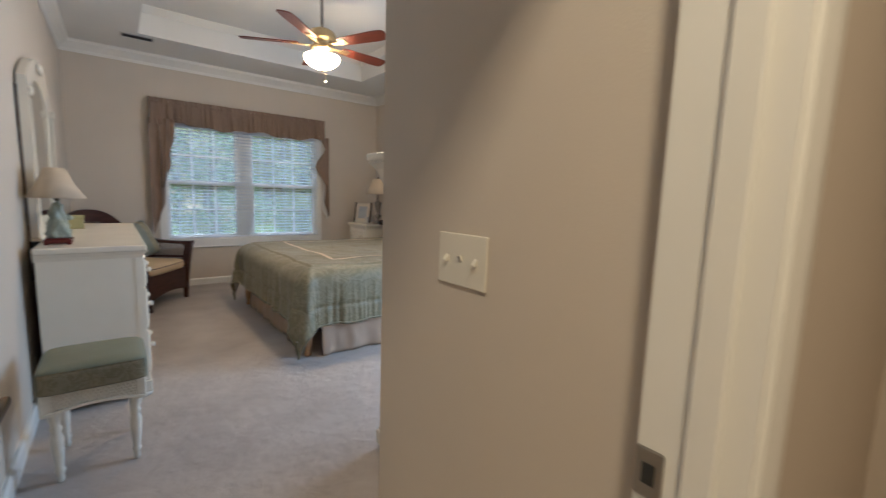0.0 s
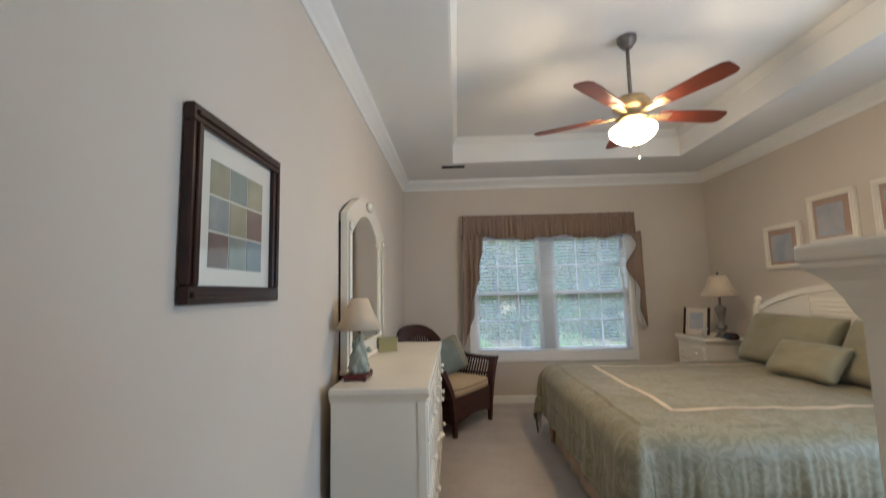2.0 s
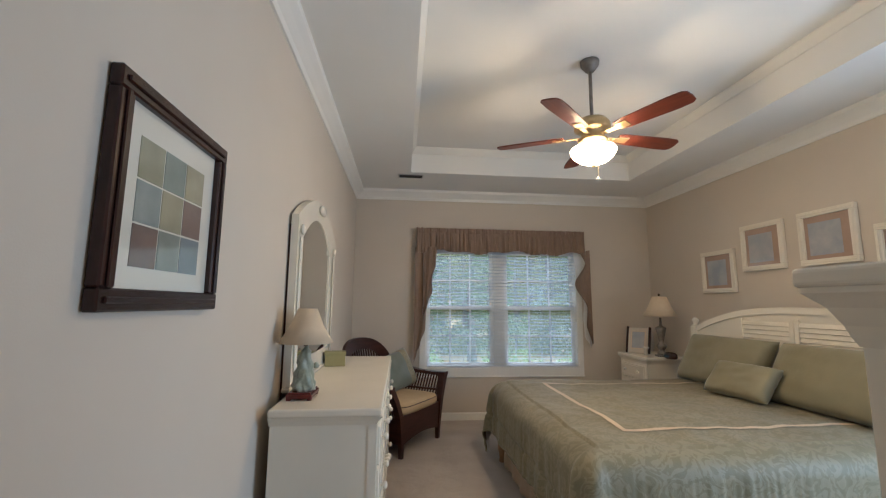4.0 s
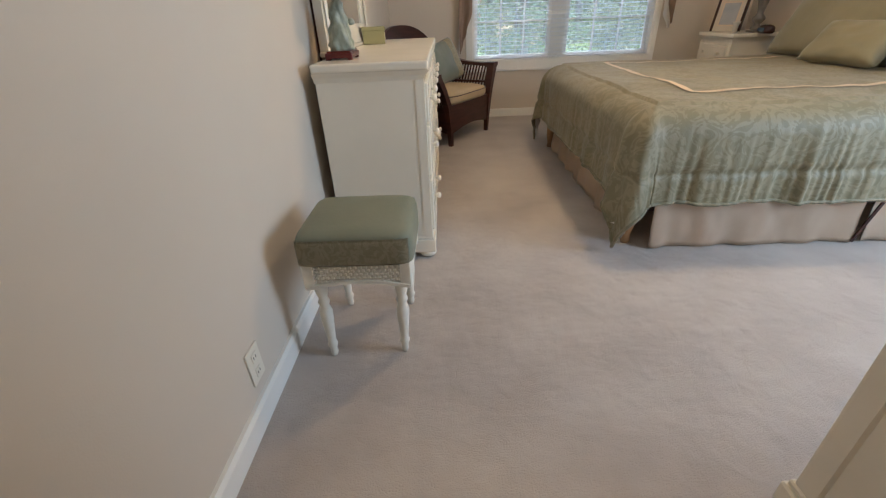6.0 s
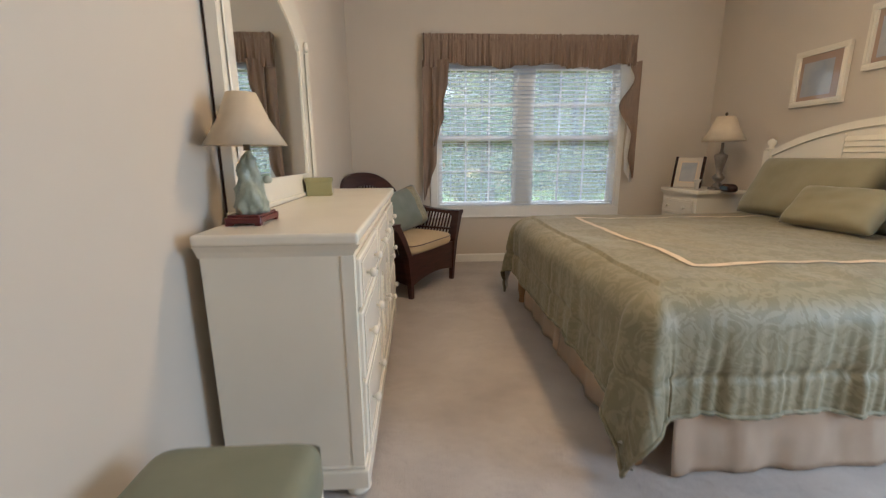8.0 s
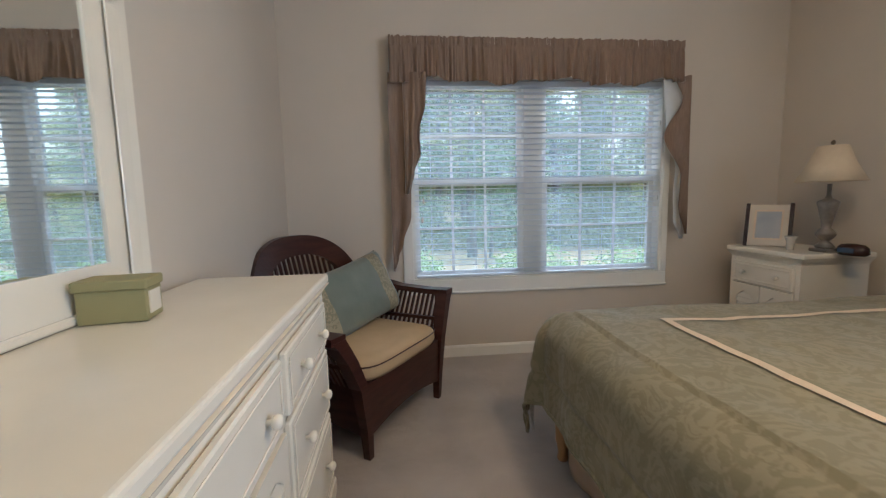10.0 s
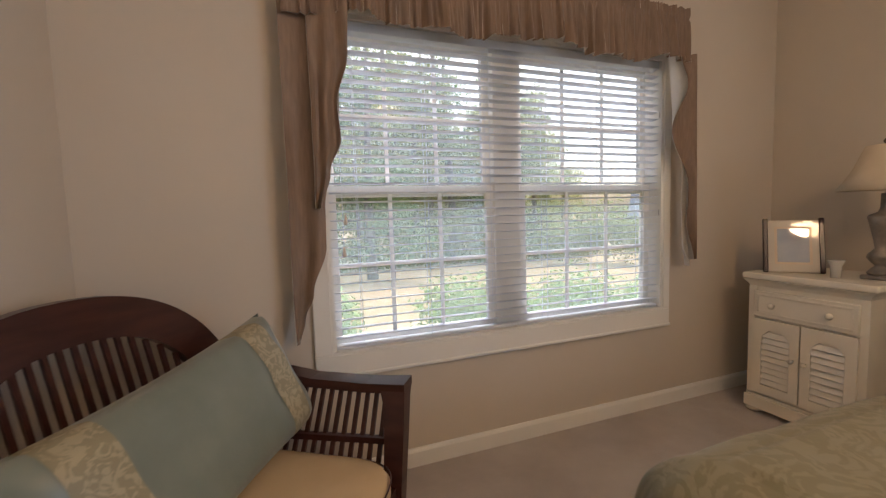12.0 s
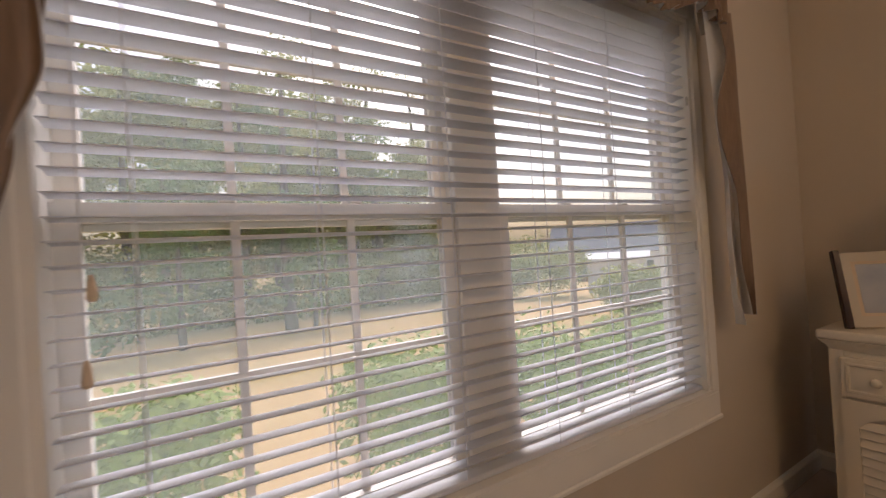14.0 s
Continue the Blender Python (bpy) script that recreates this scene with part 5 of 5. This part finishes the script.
cp = pillow("accent_pillow", "sage satin pillow with gold embroidered bands", 0.86, 0.42, 0.23, pose(0.817, 6.762, 0, 0, 0, 56.5) @ pose(0.07, 0.475, 0.625, -24, -7, 0), M_SATIN, seed=11, ears=0.11)
for x0 in (-0.32, 0.22):
    def band(u, v, x0=x0):
        uu = (x0 + 0.105 * u) / 0.43
        vv = 2 * v - 1
        k = max(0, (1 - uu ** 4)) ** 0.5 * max(0, (1 - vv ** 4)) ** 0.5
        return (uu * 0.43, -0.115 * k ** 0.8 - 0.004 + 0.010 * k * noise.noise((uu * 2.5 + 11, vv * 2.5, -1)), vv * 0.21 * (1 - 0.11 * (1 - abs(uu) ** 2) * abs(vv) ** 6))
    part("embroidered_band", sheet(band, 4, 26), M_BANDEMB, cp, "gold embroidered band", True)

# ---- ceiling fan ----
FX, FY, FZ = 1.87, 5.18, 2.50
fan = thing("ceiling_fan", "five-blade cherry ceiling fan with a lit glass bowl", "ceiling fan", pose(FX, FY, 0))
part("canopy", lathe([(0.065, 0.0), (0.062, -0.03), (0.03, -0.075), (0.016, -0.08)], 24, at=(0, 0, TH - 0.001)), M_PEWTER, fan, smooth=True)
part("downrod", lathe([(0.012, 0), (0.012, 0.36)], 12, at=(0, 0, FZ + 0.13)), M_PEWTER, fan, smooth=True)
part("motor", lathe([(0.02, 0.155), (0.05, 0.145), (0.095, 0.125), (0.118, 0.095), (0.12, 0.06), (0.10, 0.045), (0.075, 0.035), (0.08, 0.0), (0.10, -0.015), (0.085, -0.03), (0.05, -0.045), (0.05, -0.06)], 32, at=(0, 0, FZ)), M_BRASS, fan, "brass motor housing", True)
part("light_fitter", lathe([(0.05, -0.06), (0.045, -0.065), (0.02, -0.08), (0.012, -0.2)], 28, at=(0, 0, FZ)), M_BRASS, fan, smooth=True)
gp = [(0.143, -0.080), (0.150, -0.092), (0.146, -0.108), (0.128, -0.136), (0.092, -0.164), (0.05, -0.182), (0.012, -0.189)]
gi = [(r - 0.005 if r > 0.02 else r, zz + 0.005) for r, zz in reversed(gp)]


def bowl(rings_at):
    b = bmesh.new()
    rg = [[b.verts.new((r * math.cos(2 * math.pi * q / 36), r * math.sin(2 * math.pi * q / 36), FZ + zz)) for q in range(36)] for r, zz in rings_at]
    for ra, rb in zip(rg, rg[1:]):
        for q in range(36):
            b.faces.new((ra[q], ra[(q + 1) % 36], rb[(q + 1) % 36], rb[q]))
    b.faces.new(rg[-1] if rings_at is gp else rg[0])
    return b


globe = part("globe", bowl(gp), M_GLOBE, fan, "lit frosted glass bowl", True)
part("globe_rim", bowl(gi + gp[:1]), M_TRIM, globe, "white inner face of the bowl", True)
for q in range(3):
    a = radians(20 + 120 * q)
    part("bulb", lathe([(0.005, -0.022), (0.014, -0.016), (0.019, 0.0), (0.014, 0.015), (0.006, 0.022)], 12, at=(0.032 * math.cos(a), 0.032 * math.sin(a), FZ - 0.135)), M_BULB, fan, "lit bulb", True)
part("fitter_collar", lathe([(0.02, -0.058), (0.04, -0.060), (0.044, -0.065), (0.04, -0.070), (0.02, -0.070)], 32, at=(0, 0, FZ)), M_BRASS, fan, "brass collar over the bowl", True)
part("globe_finial", lathe([(0.012, -0.206), (0.016, -0.196), (0.012, -0.188)], 12, at=(0, 0, FZ)), M_BRASS, fan)
for px, pz in ((0.03, 2.225),):
    part("pull_chain", box(px - 0.0012, px + 0.0012, -0.0012, 0.0012, pz, FZ - 0.19), M_BRASS, fan)
    part("chain_knob", lathe([(0.004, 0.02), (0.011, 0.012), (0.012, 0.004), (0.006, 0)], 12, at=(px, 0, pz - 0.02)), M_TRIM, fan, "white pull knob")
bl_outline = [(0.19, -0.045), (0.24, -0.056), (0.55, -0.068), (0.635, -0.064), (0.66, -0.045), (0.665, 0.0), (0.66, 0.045), (0.635, 0.064), (0.55, 0.068), (0.24, 0.056), (0.19, 0.045)]
blade_me = None
iron_me = None
for k in range(5):
    m = pose(0, 0, FZ + 0.012, 0, 0, 8 + 72 * k) @ pose(0, 0, 0, -11, 0, 0)
    if blade_me is None:
        b = part("blade", prism(bl_outline, 'z', 0, 0.008, 0.0015), M_BLADE, fan, "cherry stained blade")
        bm = box(0.07, 0.20, -0.018, 0.018, -0.010, -0.003, 0.002)
        add_box(bm, 0.19, 0.27, -0.032, 0.032, -0.007, -0.0005, 0.002)
        i = part("blade_iron", bm, M_BRASS, fan)
        blade_me, iron_me = b.data, i.data
    else:
        b, i = new("blade", blade_me), new("blade_iron", iron_me)
        b["label"] = "cherry stained blade"
        b.parent = i.parent = fan
    b.matrix_basis = m
    i.matrix_basis = m


# ---- outdoors ----
def ground_z(x, y):
    r = math.hypot(x - 1.5, y - 7.85)
    return -0.5 - 0.062 * min(r, 60) + 0.05 * noise.noise((x * 0.2, y * 0.2, 0))


def ground_fn(u, v):
    s = (2 * u - 1)
    x = 1.5 + 400 * s * abs(s) ** 1.6
    q = (2 * v - 1)
    y = 7.0 + 700 * q * abs(q) ** 1.6
    return (x, y, ground_z(x, y))


structure("ground", sheet(ground_fn, 130, 130), M_LAWN, "dry tan lawn sloping away from the house", "lawn", True)


def leaves(bm, centre, radii, count, size, hollow=0.55, flat=0.0):
    c = Vector(centre)
    for _ in range(count):
        d = Vector((random.gauss(0, 1), random.gauss(0, 1), random.gauss(0, 1))).normalized()
        r = random.uniform(hollow, 1.0) ** 0.6
        lump = 1 + 0.28 * noise.noise(d * 2.3 + c)
        p = c + Vector((d.x * radii[0], d.y * radii[1], d.z * radii[2])) * r * lump
        nrm = (d + Vector((random.uniform(-1, 1), random.uniform(-1, 1), random.uniform(-0.2, 1.2)))).normalized()
        a = nrm.orthogonal().normalized()
        a.rotate(Matrix.Rotation(random.uniform(0, 6.3), 3, nrm))
        b = nrm.cross(a)
        s = size * random.uniform(0.6, 1.3)
        vs = [bm.verts.new(p + a * s * k1 + b * s * 0.5 * k2) for k1, k2 in ((-1, 0), (0, -1), (1, 0), (0, 1))]
        bm.faces.new(vs)


def shrub(x, y, w, h, material, label, count=2600, size=0.035):
    z = ground_z(x, y)
    t = thing("shrub", label, "shrub", group="shrubs under the window")
    tw = bmesh.new()
    for k in range(9):
        a = random.uniform(0, 6.28)
        e = Vector((x + math.cos(a) * w * 0.3, y + math.sin(a) * w * 0.3, z + h * 0.75))
        b0 = Vector((x, y, z - 0.05))
        sd = (e - b0).cross(Vector((0, 0, 1))).normalized() * 0.01
        up = Vector((-sd.y, sd.x, 0))
        vs = [tw.verts.new(b0 + sd), tw.verts.new(b0 + up), tw.verts.new(b0 - sd), tw.verts.new(e)]
        for f in ((0, 1, 3), (1, 2, 3), (2, 0, 3)):
            tw.faces.new([vs[i] for i in f])
    part("stems", tw, M_BARK, t)
    bm = bmesh.new()
    leaves(bm, (x, y, z + h * 0.55), (w / 2, w / 2, h * 0.5), count, size, 0.3)
    for k in range(6):
        a = 6.28 * k / 6 + random.random()
        leaves(bm, (x + math.cos(a) * w * 0.28, y + math.sin(a) * w * 0.28, z + h * random.uniform(0.55, 0.8)), (w * 0.26, w * 0.26, h * 0.27), count // 6, size, 0.3)
    part("foliage", bm, material, t)


random.seed(5)
for x, y, w, h in ((0.75, 9.6, 1.2, 1.2), (2.5, 9.6, 1.35, 1.25), (3.75, 9.55, 1.4, 1.25), (5.0, 9.5, 1.4, 1.22), (6.3, 9.6, 1.3, 1.2), (-1.0, 9.7, 1.3, 1.2)):
    shrub(x, y, w, h, M_LEAF3, "bright green clipped shrub in a row under the window")
for x, y, w, h in ((13.5, 15.2, 3.0, 1.7), (15.8, 16.0, 2.6, 1.6), (20.0, 25.6, 4.6, 3.0), (17.4, 27.0, 3.6, 2.4)):
    shrub(x, y, w, h, M_LEAF2, "dark green shrub on the lawn", 3600, 0.08)


def tree(x, y, h, spread_r, material, label, leafc=1600, base=0.3, pine=False):
    z = ground_z(x, y)
    t = thing("tree", label, "tree", group="trees behind the lawn")
    tr = bmesh.new()
    prevr = None
    for k in range(8):
        f = k / 7
        r = 0.022 * h * (1 - 0.8 * f)
        cx, cy = x + 0.02 * h * noise.noise((x, f * 2, 0)), y + 0.02 * h * noise.noise((y, f * 2, 3))
        rv = [tr.verts.new((cx + r * math.cos(a * 0.785), cy + r * math.sin(a * 0.785), z - 0.2 + h * 0.92 * f)) for a in range(8)]
        if prevr:
            for q in range(8):
                tr.faces.new((prevr[q], prevr[(q + 1) % 8], rv[(q + 1) % 8], rv[q]))
        prevr = rv
    trunk = part("trunk", tr, M_BARK, t, smooth=True)
    cr = bmesh.new()
    lim = bmesh.new()
    for k in range(16 if not pine else 12):
        f = base + (1 - base) * (k + random.random()) / (16 if not pine else 12)
        a = random.uniform(0, 6.28)
        reach = spread_r * (1.05 - 0.75 * f) * random.uniform(0.45, 1.0)
        c = Vector((x + math.cos(a) * reach, y + math.sin(a) * reach, z + h * f))
        s = spread_r * random.uniform(0.28, 0.48)
        leaves(cr, c, (s, s, s * 0.6), leafc // 14, 0.125 if not pine else 0.11, 0.15)
        b0 = Vector((x, y, z + h * f * 0.88))
        sd = Vector((0, 0, 0.02 + 0.01 * random.random()))
        vs = [lim.verts.new(b0 + sd), lim.verts.new(b0 - sd), lim.verts.new(b0 + Vector((0.03, 0.03, 0))), lim.verts.new(c)]
        for q in ((0, 1, 3), (1, 2, 3), (2, 0, 3)):
            lim.faces.new([vs[i] for i in q])
    part("limbs", lim, M_BARK, t)
    part("crown", cr, material, t)


random.seed(9)
for k in range(19):
    f = k / 18
    x = -13 + 33 * f + random.uniform(-0.8, 0.8)
    y = 29 + 6 * f + random.uniform(-1, 3)
    tree(x, y, random.uniform(14, 19) * (1 - 0.3 * f), random.uniform(3.2, 4.4), random.choice((M_LEAF2, M_LEAF2, M_LEAF)), "leafy tree at the edge of the wood", 6500, 0.10)
for x, y, h in ((4.2, 24.0, 12), (11.5, 33, 17), (16, 36, 18), (8.0, 34.5, 16)):
    tree(x, y, h, 2.3, M_LEAF2, "tall thin pine at the edge of the wood", 1700, 0.35, True)
tree(0.5, 22.5, 6.0, 2.4, M_LEAF, "small bright green tree before the wood", 1900, 0.15)
tree(4.8, 22.8, 5.0, 2.0, M_LEAF, "small bright green tree before the wood", 1500, 0.15)
for x, y, h in ((19.5, 38.0, 15), (23.0, 42.0, 15), (27.5, 45.0, 14), (31.5, 47.0, 13)):
    tree(x, y, h, 4.4, M_LEAF2, "leafy tree beyond the lawn", 5200, 0.10)
hedge = thing("undergrowth", "dark undergrowth along the edge of the wood", "undergrowth")
hedge["kind"] = "stuff"
bm = bmesh.new()
for k in range(40):
    x = -16 + 0.95 * k
    y = 27.5 + 0.16 * k + random.uniform(-0.7, 0.7)
    leaves(bm, (x, y, ground_z(x, y) + 0.9), (1.3, 1.0, 1.3), 330, 0.15, 0.2)
part("foliage", bm, M_LEAF2, hedge)
deep = thing("wood", "dense mixed wood behind the first row of trees", "wood")
deep["kind"] = "stuff"
bm = bmesh.new()
for k in range(150):
    a = radians(-20 + 47 * (k + random.random()) / 150)
    r = random.uniform(31, 36)
    x, y = 0.5 + r * math.sin(a), 5.0 + r * math.cos(a)
    tall = 15.5 - 6.0 * max(0, (math.degrees(a) - 10) / 17)
    h = random.uniform(0.04, 1.0) * tall
    leaves(bm, (x, y, ground_z(x, y) + h), (2.3, 1.6, 1.9), 190, 0.26, 0.2)
part("foliage", bm, M_LEAF2, deep)
far = thing("far_wood", "distant belt of trees across the fields", "wood")
far["kind"] = "stuff"
bm = bmesh.new()
for k in range(60):
    a = radians(-12 + 1.5 * k)
    x, y = 1.5 + 95 * math.sin(a + 0.45), 8 + 95 * math.cos(a + 0.45)
    leaves(bm, (x, y, ground_z(x, y) + 3.2), (3.6, 3.0, 4.2 + 1.5 * random.random()), 150, 0.7, 0.3)
part("foliage", bm, M_LEAF2, far)


def building(name, label, category, at, w, d, h, roof_h, wall_mat, roof_mat, windows=(), brick=False):
    t = thing(name, label, category, at)
    part("wall", box(-w / 2, w / 2, 0, d, -0.8, h), wall_mat, t)
    o = 0.25
    part("roof", prism([(-o, h), (d / 2, h + roof_h), (d + o, h), (d + o, h + 0.12), (d / 2, h + roof_h + 0.14), (-o, h + 0.12)], 'x', -w / 2 - o, w / 2 + o), roof_mat, t)
    for x, z, ww, wh in windows:
        wdw = part("window", box(x - ww / 2, x + ww / 2, -0.03, 0.0, z, z + wh), M_DARK, t)
        part("frame", prism([(x - ww / 2 - 0.06, z - 0.06), (x + ww / 2 + 0.06, z - 0.06), (x + ww / 2 + 0.06, z), (x - ww / 2 - 0.06, z)], 'y', -0.05, -0.001), M_TRIM, wdw)
    if brick:
        part("brick_base", box(-w / 2 - 0.02, w / 2 + 0.02, -0.04, 0.0, -0.8, 0.9), M_BRICKW, t)
    return t


shed = building("garden_shed", "white sided garden shed on the lawn", "shed", pose(24.8, 24.6, ground_z(24.8, 24.6), 0, 0, -58), 3.6, 2.6, 2.2, 0.35, M_SIDING, M_SIDING)
for k in range(11):
    part("batten", box(-1.7 + 0.34 * k, -1.66 + 0.34 * k, -0.03, 0.0, 0, 2.2), M_SIDING, shed)
building("house", "neighbouring house with a grey shingle roof", "house", pose(48, 41, ground_z(48, 41), 0, 0, -52), 18, 10, 3.6, 3.9, M_SIDING, M_ROOF, ((-5, 1.0, 1.2, 1.5), (-1.5, 1.0, 1.2, 1.5), (3, 1.0, 1.2, 1.5)), True)
